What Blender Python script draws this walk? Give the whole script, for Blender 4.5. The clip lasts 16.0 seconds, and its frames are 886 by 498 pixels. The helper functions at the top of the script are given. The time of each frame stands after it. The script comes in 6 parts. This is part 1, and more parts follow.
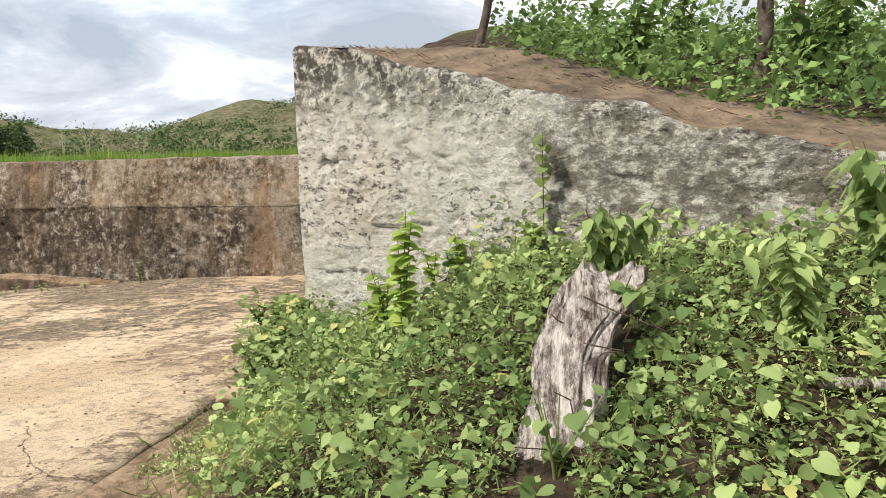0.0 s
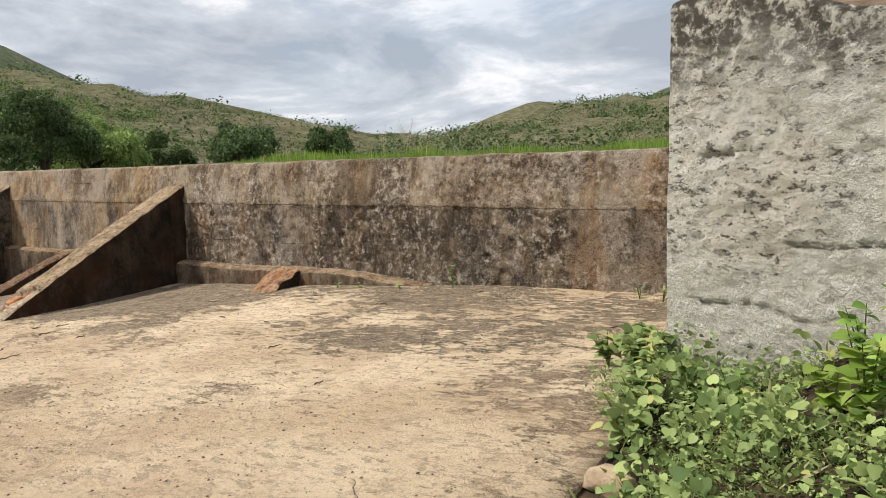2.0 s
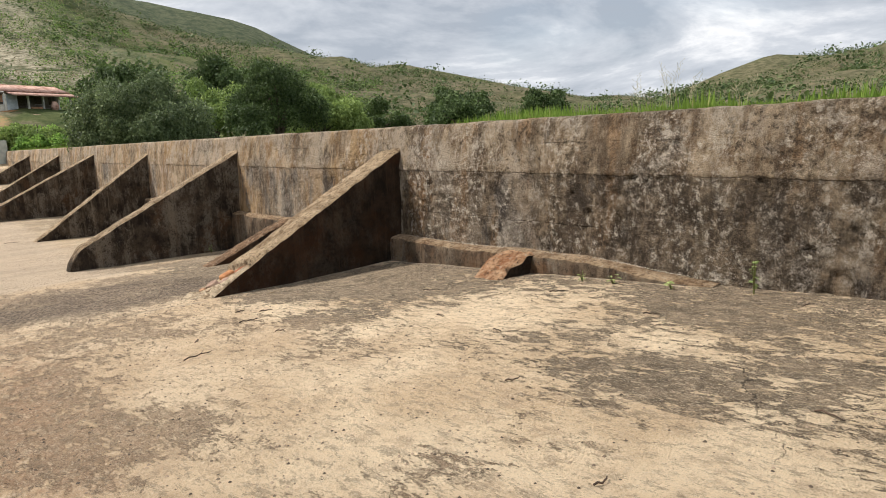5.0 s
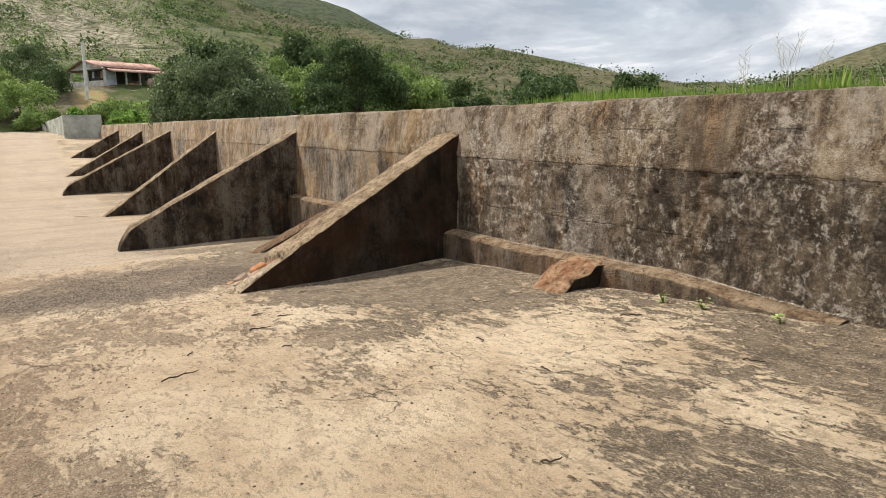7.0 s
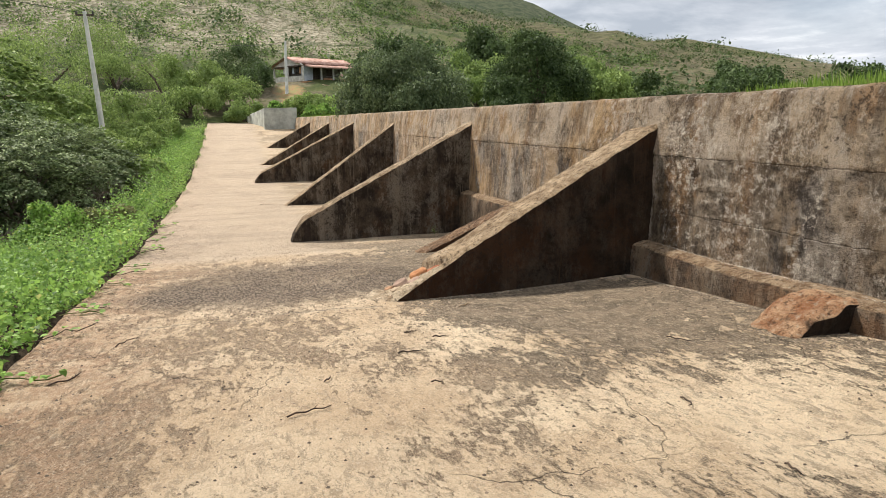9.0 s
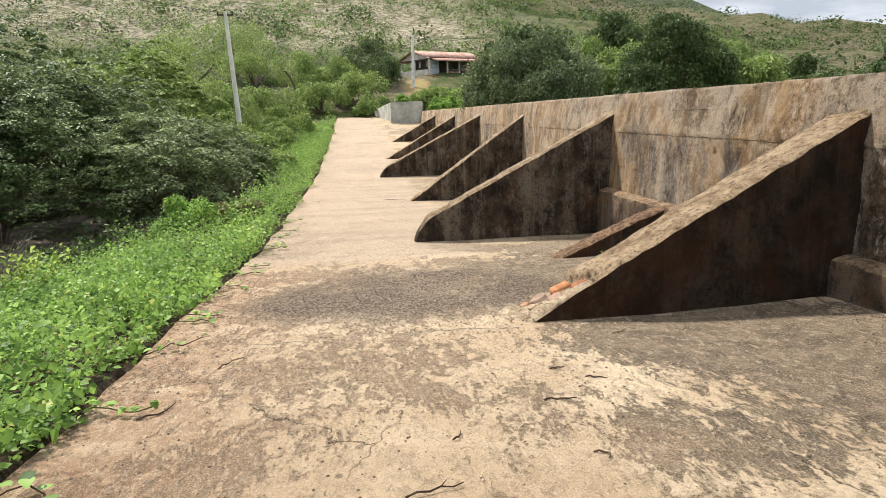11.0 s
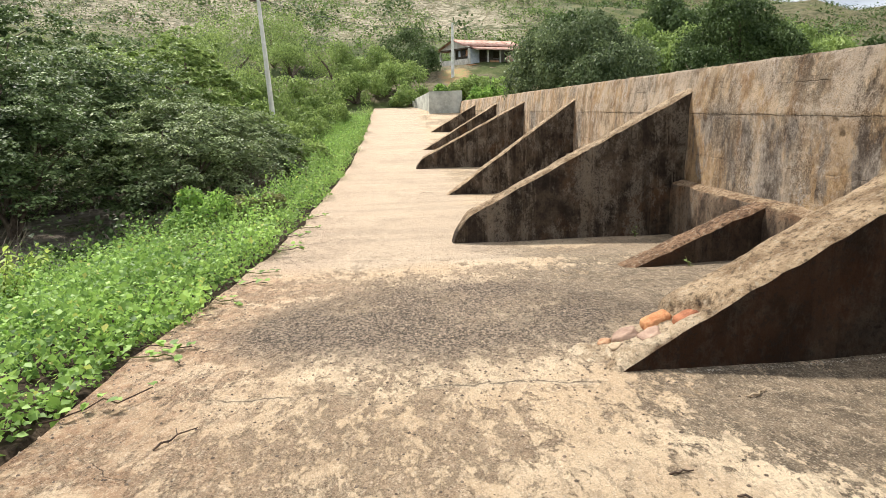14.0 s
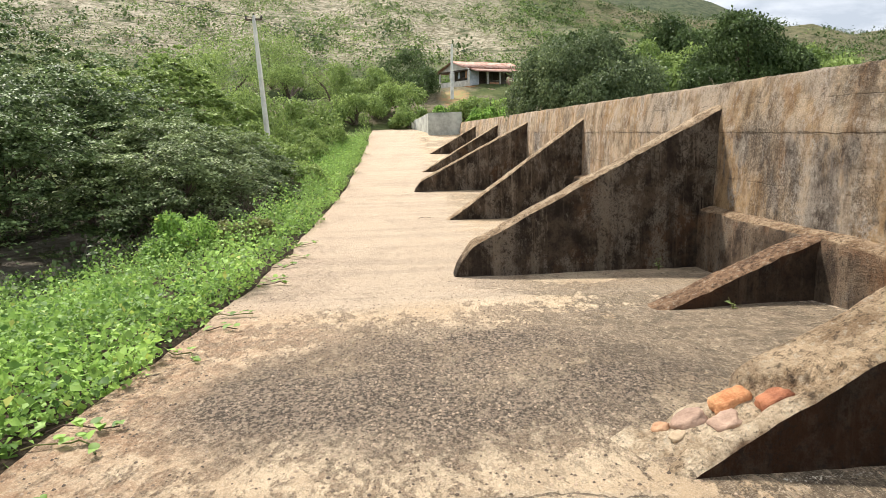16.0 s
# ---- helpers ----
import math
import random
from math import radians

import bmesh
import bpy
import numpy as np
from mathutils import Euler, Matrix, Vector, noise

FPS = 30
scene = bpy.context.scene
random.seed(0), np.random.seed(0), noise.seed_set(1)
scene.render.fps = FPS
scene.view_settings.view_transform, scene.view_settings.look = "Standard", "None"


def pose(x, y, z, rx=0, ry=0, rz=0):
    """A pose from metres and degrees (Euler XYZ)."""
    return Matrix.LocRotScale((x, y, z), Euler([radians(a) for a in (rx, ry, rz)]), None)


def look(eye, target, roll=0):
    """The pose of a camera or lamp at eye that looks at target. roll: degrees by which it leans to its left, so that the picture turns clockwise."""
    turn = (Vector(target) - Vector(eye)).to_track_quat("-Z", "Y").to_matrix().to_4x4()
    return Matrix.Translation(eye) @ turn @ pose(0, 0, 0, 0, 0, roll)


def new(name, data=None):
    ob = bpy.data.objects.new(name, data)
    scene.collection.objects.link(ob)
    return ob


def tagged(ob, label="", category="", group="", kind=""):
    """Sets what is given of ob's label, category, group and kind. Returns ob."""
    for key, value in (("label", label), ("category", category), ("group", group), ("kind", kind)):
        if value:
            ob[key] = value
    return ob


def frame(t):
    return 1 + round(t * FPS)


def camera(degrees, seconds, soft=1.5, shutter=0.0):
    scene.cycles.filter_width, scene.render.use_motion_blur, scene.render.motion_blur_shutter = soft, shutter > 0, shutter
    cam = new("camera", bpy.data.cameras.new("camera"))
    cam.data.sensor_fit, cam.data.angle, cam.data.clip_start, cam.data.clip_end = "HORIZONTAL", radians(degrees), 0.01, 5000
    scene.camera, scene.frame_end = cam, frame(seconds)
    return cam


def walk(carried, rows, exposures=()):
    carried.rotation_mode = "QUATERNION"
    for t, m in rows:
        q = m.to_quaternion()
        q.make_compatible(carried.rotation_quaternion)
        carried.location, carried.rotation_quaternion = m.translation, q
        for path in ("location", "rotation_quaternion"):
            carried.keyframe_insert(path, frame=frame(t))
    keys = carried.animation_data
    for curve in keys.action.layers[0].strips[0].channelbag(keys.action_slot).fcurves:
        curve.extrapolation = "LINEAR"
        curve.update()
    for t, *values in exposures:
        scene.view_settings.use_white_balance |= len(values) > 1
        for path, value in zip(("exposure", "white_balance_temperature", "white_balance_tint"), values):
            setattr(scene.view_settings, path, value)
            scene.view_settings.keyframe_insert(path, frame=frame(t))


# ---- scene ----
cam = camera(66.0, 16.0, soft=0.55)
# the walk, and the small turn that brings the wall's crest level
LEVEL = pose(-19.8, 0, 0) @ pose(0, 0, 0, 0, -3.72, 0) @ pose(19.8, 0, 0)
PATH = [
    (0, (-1.292, -1.579, 1.415), (-1.683, 0.365, 1.156), -5.2),
    (0.5, (-1.517, -1.309, 1.395), (-2.195, 0.557, 1.158), -5.4),
    (1, (-1.816, -1.016, 1.401), (-2.705, 0.763, 1.19), -5.6),
    (1.5, (-2.154, -0.773, 1.434), (-3.183, 0.931, 1.241), -5.2),
    (2, (-2.413, -0.503, 1.436), (-3.537, 1.141, 1.25), -4.9),
    (2.5, (-2.697, -0.263, 1.447), (-3.902, 1.321, 1.258), -4.7),
    (3, (-3.038, -0.093, 1.446), (-4.327, 1.425, 1.259), -4.4),
    (3.5, (-3.327, 0.177, 1.436), (-4.7, 1.619, 1.244), -4.4),
    (4, (-3.647, 0.382, 1.439), (-5.093, 1.75, 1.239), -4.4),
    (4.2, (-3.792, 0.45, 1.448), (-5.267, 1.785, 1.24), -4.5),
    (6.3, (-4.762, 1.559, 1.503), (-6.406, 2.668, 1.246), -4.2),
    (6.5, (-4.859, 1.642, 1.492), (-6.513, 2.735, 1.232), -3.8),
    (7, (-5.093, 1.909, 1.494), (-6.789, 2.936, 1.231), -3.3),
    (7.5, (-5.402, 2.072, 1.473), (-7.154, 3.002, 1.211), -2.9),
    (8, (-5.648, 2.175, 1.501), (-7.453, 2.995, 1.243), -2.5),
    (8.5, (-5.916, 2.341, 1.52), (-7.773, 3.037, 1.263), -2.2),
    (9, (-6.177, 2.397, 1.514), (-8.077, 2.967, 1.26), -2.0),
    (9.5, (-6.478, 2.392, 1.543), (-8.411, 2.843, 1.295), -1.9),
    (10, (-6.744, 2.437, 1.534), (-8.698, 2.785, 1.29), -2.0),
    (10.2, (-6.861, 2.456, 1.546), (-8.821, 2.772, 1.302), -2.1),
    (12.3, (-8.08, 2.488, 1.49), (-10.053, 2.639, 1.199), -1.9),
    (12.5, (-8.219, 2.483, 1.484), (-10.192, 2.628, 1.194), -1.9),
    (13, (-8.512, 2.53, 1.481), (-10.488, 2.657, 1.197), -1.9),
    (13.5, (-8.851, 2.619, 1.469), (-10.828, 2.736, 1.193), -2.0),
    (14, (-9.193, 2.627, 1.452), (-11.17, 2.738, 1.175), -2.1),
    (14.5, (-9.51, 2.662, 1.452), (-11.487, 2.778, 1.178), -2.2),
    (15, (-9.851, 2.714, 1.474), (-11.829, 2.841, 1.207), -2.1),
    (15.5, (-10.145, 2.69, 1.456), (-12.126, 2.814, 1.211), -2.2),
    (16, (-10.4, 2.678, 1.465), (-12.385, 2.795, 1.251), -2.0),
]
walk(cam, [(t, LEVEL @ look(eye, target, roll)) for t, eye, target, roll in PATH],
     exposures=[(0.0, 0.62), (1.5, 0.34), (3.0, 0.30), (8.0, 0.40), (10.0, 0.54), (12.5, 0.80), (16.0, 0.84)])


# ---- world, sun, exposure ----
SUN_EL, SUN_AZ = 50.0, 218.0      # degrees above the horizon; degrees from +x towards +y of where the sun stands


def make_world():
    w = bpy.data.worlds.new("sky")
    scene.world = w
    w.use_nodes = True
    nt = w.node_tree
    nt.nodes.clear()
    n = nt.nodes.new
    out, bg = n("ShaderNodeOutputWorld"), n("ShaderNodeBackground")
    sky = n("ShaderNodeTexSky")
    sky.sky_type, sky.sun_disc = "NISHITA", False
    sky.sun_elevation, sky.sun_rotation = radians(SUN_EL), radians(90 - SUN_AZ)
    skyl = n("ShaderNodeVectorMath")
    skyl.operation = "SCALE"
    skyl.inputs[3].default_value = 0.10
    nt.links.new(sky.outputs[0], skyl.inputs[0])
    co, mp = n("ShaderNodeTexCoord"), n("ShaderNodeMapping")
    mp.inputs["Scale"].default_value = (1.0, 1.0, 3.2)
    mp.inputs["Location"].default_value = (0.35, 1.7, 0.2)
    nt.links.new(co.outputs["Generated"], mp.inputs[0])
    n1, n2 = n("ShaderNodeTexNoise"), n("ShaderNodeTexNoise")
    n1.inputs["Scale"].default_value, n1.inputs["Detail"].default_value, n1.inputs["Roughness"].default_value = 3.1, 10, 0.60
    n1.inputs["Distortion"].default_value = 0.35
    n2.inputs["Scale"].default_value, n2.inputs["Detail"].default_value = 1.5, 6
    nt.links.new(mp.outputs[0], n1.inputs["Vector"])
    nt.links.new(mp.outputs[0], n2.inputs["Vector"])
    r1, r2 = n("ShaderNodeValToRGB"), n("ShaderNodeValToRGB")
    e = r1.color_ramp.elements
    e[0].position, e[0].color = 0.38, (0.36, 0.40, 0.46, 1)
    e[1].position, e[1].color = 0.60, (0.90, 0.90, 0.91, 1)
    m = r1.color_ramp.elements.new(0.5)
    m.color = (0.54, 0.57, 0.62, 1)
    e = r2.color_ramp.elements
    e[0].position, e[0].color = 0.52, (1, 1, 1, 1)
    e[1].position, e[1].color = 0.68, (0.55, 0.55, 0.55, 1)
    nt.links.new(n1.outputs[0], r1.inputs[0])
    nt.links.new(n2.outputs[0], r2.inputs[0])
    mix = n("ShaderNodeMix")
    mix.data_type = "RGBA"
    nt.links.new(r2.outputs[0], mix.inputs[0])
    nt.links.new(skyl.outputs[0], mix.inputs[6])
    nt.links.new(r1.outputs[0], mix.inputs[7])
    nt.links.new(mix.outputs[2], bg.inputs[0])
    bg.inputs[1].default_value = 1.0
    nt.links.new(bg.outputs[0], out.inputs[0])


make_world()
sun = new("sun", bpy.data.lights.new("sun", "SUN"))
sun.data.energy, sun.data.angle, sun.data.color = 3.75, radians(5), (1.0, 0.94, 0.85)
_a, _e = radians(SUN_AZ), radians(SUN_EL)
sun.matrix_world = look((0, 0, 30), (-math.cos(_a) * math.cos(_e), -math.sin(_a) * math.cos(_e), 30 - math.sin(_e)))


# ---- materials ----
class Mat:
    """A small builder of node materials on object-space coordinates in metres."""

    def __init__(self, name, rough=0.9, spec=0.3):
        self.m = bpy.data.materials.new(name)
        self.m.use_nodes = True
        self.nt = self.m.node_tree
        self.b = self.nt.nodes["Principled BSDF"]
        self.b.inputs["Roughness"].default_value = rough
        self.b.inputs["Specular IOR Level"].default_value = spec
        self.co = self.nt.nodes.new("ShaderNodeNewGeometry").outputs["Position"]

    def link(self, a, b):
        self.nt.links.new(a, b)

    def noise(self, scale, detail=6, rough=0.55, stretch=(1, 1, 1), shift=(0, 0, 0), warp=0.0, turn=(0, 0, 0)):
        mp, n = self.nt.nodes.new("ShaderNodeMapping"), self.nt.nodes.new("ShaderNodeTexNoise")
        mp.inputs["Scale"].default_value, mp.inputs["Location"].default_value = stretch, shift
        mp.inputs["Rotation"].default_value = turn
        n.inputs["Scale"].default_value, n.inputs["Detail"].default_value = scale, detail
        n.inputs["Roughness"].default_value, n.inputs["Distortion"].default_value = rough, warp
        self.link(self.co, mp.inputs[0])
        self.link(mp.outputs[0], n.inputs["Vector"])
        return n.outputs[0]

    def spot(self, x, y, r, amount):
        """A soft round stain about (x, y) on the floor."""
        m, d = self.nt.nodes.new("ShaderNodeVectorMath"), self.nt.nodes.new("ShaderNodeVectorMath")
        m.operation, d.operation = "MULTIPLY", "DISTANCE"
        m.inputs[1].default_value, d.inputs[1].default_value = (1, 1, 0), (x, y, 0)
        self.link(self.co, m.inputs[0])
        self.link(m.outputs[0], d.inputs[0])
        return self.ramp(d.outputs["Value"], r, r * 0.25, 0.0, amount)

    def voronoi_edge(self, scale):
        """Distance to the cell borders, on wavering coordinates."""
        w, a = self.nt.nodes.new("ShaderNodeTexNoise"), self.nt.nodes.new("ShaderNodeVectorMath")
        w.inputs["Scale"].default_value, w.inputs["Detail"].default_value = 1.3, 7
        a.operation = "MULTIPLY_ADD"
        a.inputs[1].default_value = (0.9, 0.9, 0.9)
        self.link(self.co, w.inputs["Vector"])
        self.link(w.outputs["Color"], a.inputs[0])
        self.link(self.co, a.inputs[2])
        n = self.nt.nodes.new("ShaderNodeTexVoronoi")
        n.feature = "DISTANCE_TO_EDGE"
        n.inputs["Scale"].default_value = scale
        self.link(a.outputs[0], n.inputs["Vector"])
        return n.outputs["Distance"]

    def ramp(self, v, a, b, lo=0.0, hi=1.0):
        n = self.nt.nodes.new("ShaderNodeMapRange")
        n.interpolation_type = "SMOOTHSTEP"
        for k, x in zip((1, 2, 3, 4), (a, b, lo, hi)):
            n.inputs[k].default_value = x
        self.link(v, n.inputs[0])
        return n.outputs[0]

    def math(self, op, a, b=None):
        n = self.nt.nodes.new("ShaderNodeMath")
        n.operation = op
        for k, v in enumerate((a, b)):
            if v is None:
                continue
            if isinstance(v, (int, float)):
                n.inputs[k].default_value = v
            else:
                self.link(v, n.inputs[k])
        return n.outputs[0]

    def axis(self, k):
        n = self.nt.nodes.new("ShaderNodeSeparateXYZ")
        self.link(self.co, n.inputs[0])
        return n.outputs[k]

    def mix(self, f, a, b, mode="MIX"):
        n = self.nt.nodes.new("ShaderNodeMix")
        n.data_type, n.blend_type = "RGBA", mode
        for k, v in ((0, f), (6, a), (7, b)):
            if isinstance(v, tuple):
                n.inputs[k].default_value = (*v, 1)
            elif isinstance(v, (int, float)):
                n.inputs[k].default_value = v
            else:
                self.link(v, n.inputs[k])
        return n.outputs[2]

    def island(self):
        return self.nt.nodes.new("ShaderNodeNewGeometry").outputs["Random Per Island"]

    def color(self, c):
        if isinstance(c, tuple):
            self.b.inputs["Base Color"].default_value = (*c, 1)
        else:
            self.link(c, self.b.inputs["Base Color"])
        return self

    def bump(self, h, dist=0.02, strength=0.6):
        n = self.nt.nodes.new("ShaderNodeBump")
        n.inputs["Distance"].default_value, n.inputs["Strength"].default_value = dist, strength
        self.link(h, n.inputs["Height"])
        self.link(n.outputs[0], self.b.inputs["Normal"])
        return self


def leaf_mat(name, dark, light, trans=0.35, yellow=None):
    k = Mat(name, 0.55, 0.2)
    r = k.island()
    c = k.mix(k.ramp(r, 0.05, 0.95), tuple(0.75 * v for v in dark), light)
    big = k.ramp(k.noise(1.1, 4, 0.6), 0.36, 0.64)
    c = k.mix(k.math("MULTIPLY", big, 0.45), c, light)
    c = k.mix(k.math("MULTIPLY", k.ramp(k.noise(0.45, 4, 0.6), 0.60, 0.40), 0.5), c, dark)
    if yellow:
        c = k.mix(k.ramp(r, 0.972, 0.985), c, yellow)
    k.color(c)
    t = k.nt.nodes.new("ShaderNodeBsdfTranslucent")
    k.link(k.mix(0.5, c, light), t.inputs[0])
    ms = k.nt.nodes.new("ShaderNodeMixShader")
    ms.inputs[0].default_value = trans
    k.link(k.b.outputs[0], ms.inputs[1])
    k.link(t.outputs[0], ms.inputs[2])
    k.link(ms.outputs[0], k.nt.nodes["Material Output"].inputs[0])
    return k.m


def wall_mat():
    k = Mat("weathered_concrete", 0.92, 0.2)
    z, x = k.axis(2), k.axis(0)
    mid = k.noise(3.2, 9, 0.78, (1, 1, 0.7), (3, 0, 0))
    fine = k.noise(17, 8, 0.8)
    grit = k.noise(46, 5, 0.75)
    wob = k.math("ADD", z, k.math("MULTIPLY", k.math("SUBTRACT", k.noise(1.8, 6), 0.5), 0.13))
    lift = k.ramp(wob, 1.95, 1.90)
    tan = k.mix(k.ramp(mid, 0.40, 0.58), (0.26, 0.17, 0.10), (0.66, 0.51, 0.355))
    grey = k.mix(k.ramp(mid, 0.42, 0.58), (0.075, 0.054, 0.037), (0.40, 0.30, 0.205))
    c = k.mix(lift, tan, grey)
    west = k.ramp(k.math("ADD", x, k.math("MULTIPLY", k.noise(0.8, 4), 2.0)), -12.2, -13.4)
    c = k.mix(k.math("MULTIPLY", west, 0.92), c, k.mix(k.ramp(mid, 0.38, 0.60), (0.34, 0.23, 0.14), (0.74, 0.57, 0.395)))
    drip = k.noise(1.0, 6, 0.65, (5.5, 5.5, 0.22), (1, 4, 0))
    c = k.mix(k.math("MULTIPLY", k.ramp(drip, 0.52, 0.57), k.ramp(wob, 1.7, 2.2, 0.15, 0.65)), c, (0.58, 0.45, 0.31))
    streak = k.noise(1.0, 7, 0.65, (2.8, 2.8, 0.26))
    c = k.mix(k.math("MULTIPLY", k.math("MULTIPLY", k.ramp(streak, 0.51, 0.58), k.ramp(fine, 0.36, 0.56, 0.35, 1.0)), 0.55), c, (0.095, 0.066, 0.047))
    rust = k.ramp(k.noise(0.8, 6, 0.65, (2.4, 2.4, 0.4), (5, 5, 5)), 0.52, 0.63)
    c = k.mix(k.math("MULTIPLY", rust, 0.58), c, (0.47, 0.265, 0.125))
    ochre = k.ramp(k.noise(0.75, 6, 0.65, (1.3, 1.3, 0.7), (2, 7, 1)), 0.50, 0.60)
    c = k.mix(k.math("MULTIPLY", k.math("MULTIPLY", ochre, west), 0.8), c, k.mix(k.ramp(mid, 0.38, 0.6), (0.33, 0.19, 0.085), (0.64, 0.42, 0.215)))
    slate = k.math("MULTIPLY", k.ramp(k.noise(0.7, 7, 0.68, (1.5, 1.5, 0.5), (12, 1, 4)), 0.53, 0.60), k.ramp(wob, 1.96, 1.86))
    c = k.mix(k.math("MULTIPLY", slate, 0.85), c, k.mix(k.ramp(mid, 0.40, 0.58), (0.075, 0.062, 0.055), (0.30, 0.26, 0.225)))
    lime = k.math("MULTIPLY", k.ramp(k.noise(1.6, 10, 0.8, (1, 1, 0.42), (0, 0, 7)), 0.50, 0.61), k.ramp(fine, 0.42, 0.56))
    c = k.mix(k.math("MULTIPLY", lime, 0.95), c, (0.72, 0.63, 0.53))
    patch = k.math("MULTIPLY", k.ramp(k.noise(0.9, 10, 0.70, (1, 1, 0.7), (4, 2, 9)), 0.51, 0.57), k.ramp(wob, 1.80, 2.0, 0.35, 0.85))
    c = k.mix(k.math("MULTIPLY", patch, k.ramp(grit, 0.62, 0.50)), c, (0.66, 0.545, 0.43))
    soot = k.math("MULTIPLY", k.ramp(k.noise(1.0, 10, 0.74, (1.2, 1.2, 0.6), (14, 2, 3)), 0.54, 0.59), k.ramp(grit, 0.40, 0.54))
    c = k.mix(k.math("MULTIPLY", soot, 0.6), c, (0.085, 0.06, 0.042))
    crust = k.math("MULTIPLY", k.ramp(k.noise(0.6, 6, 0.6, (1, 1, 1.4), (9, 0, 2)), 0.50, 0.60), k.ramp(fine, 0.58, 0.44))
    c = k.mix(k.math("MULTIPLY", crust, 0.5), c, (0.055, 0.045, 0.036))
    lump = k.noise(9, 11, 0.86, (1, 1, 1.1), (1, 0, 6))
    zone_a = k.ramp(k.noise(1.0, 6, 0.65, (1.6, 1.6, 0.45), (6, 1, 1)), 0.42, 0.54)
    zone_b = k.ramp(k.noise(1.0, 6, 0.65, (1.4, 1.4, 0.6), (16, 4, 1)), 0.42, 0.58, 0.15, 1.0)
    c = k.mix(k.math("MULTIPLY", k.math("MULTIPLY", k.ramp(lump, 0.53, 0.56), zone_b), k.ramp(x, -17, -13, 0.3, 0.8)), c, (0.05, 0.037, 0.027))
    c = k.mix(k.math("MULTIPLY", k.math("MULTIPLY", k.ramp(lump, 0.47, 0.44), zone_a), k.ramp(x, -17, -13, 0.35, 0.95)), c, (0.80, 0.71, 0.60))
    c = k.mix(k.math("MULTIPLY", k.ramp(grit, 0.55, 0.64), 0.25), c, (0.07, 0.05, 0.036))
    c = k.mix(k.math("MULTIPLY", k.ramp(grit, 0.45, 0.37), 0.2), c, (0.62, 0.50, 0.38))
    seam = None
    for level, keep in ((1.92, 0.38), (1.30, 0.54), (2.30, 0.56)):
        off = k.math("ABSOLUTE", k.math("SUBTRACT", k.math("ADD", z, k.math("MULTIPLY", k.math("SUBTRACT", k.noise(2.2, 8, 0.75), 0.5), 0.10)), level))
        line = k.math("MULTIPLY", k.ramp(k.math("SUBTRACT", off, k.math("MULTIPLY", k.ramp(k.noise(3.5, 6, 0.7, (1, 1, 1), (level, 0, 0)), 0.5, 0.68), 0.03)), 0.008, 0.002), k.ramp(k.noise(0.9, 5, 0.6, (1, 1, 0.2), (level * 7, 0, 0)), keep, keep + 0.05))
        seam = line if seam is None else k.math("MAXIMUM", seam, line)
    zone = k.math("MULTIPLY", k.math("MULTIPLY", k.ramp(x, -13.7, -14.2), k.ramp(x, -17.4, -16.6)), k.math("MULTIPLY", k.ramp(wob, 2.06, 2.14), k.ramp(wob, 2.46, 2.40)))
    chip = k.math("MULTIPLY", k.math("MULTIPLY", zone, k.ramp(k.noise(1.7, 3, 0.5, (1, 1, 1), (8, 8, 8)), 0.46, 0.54)), k.ramp(k.noise(1.0, 8, 0.75, (9, 9, 3.2), (0, 3, 0), 0.6), 0.53, 0.57))
    seam = k.math("MAXIMUM", seam, chip)
    c = k.mix(k.math("MULTIPLY", seam, 0.5), c, (0.045, 0.033, 0.024))
    k.color(c)
    h = k.math("ADD", k.math("ADD", k.math("MULTIPLY", mid, 0.8), fine), k.math("MULTIPLY", k.math("SUBTRACT", 1.0, lump), 1.3))
    return k.bump(k.math("SUBTRACT", h, seam), 0.10, 1.0).m


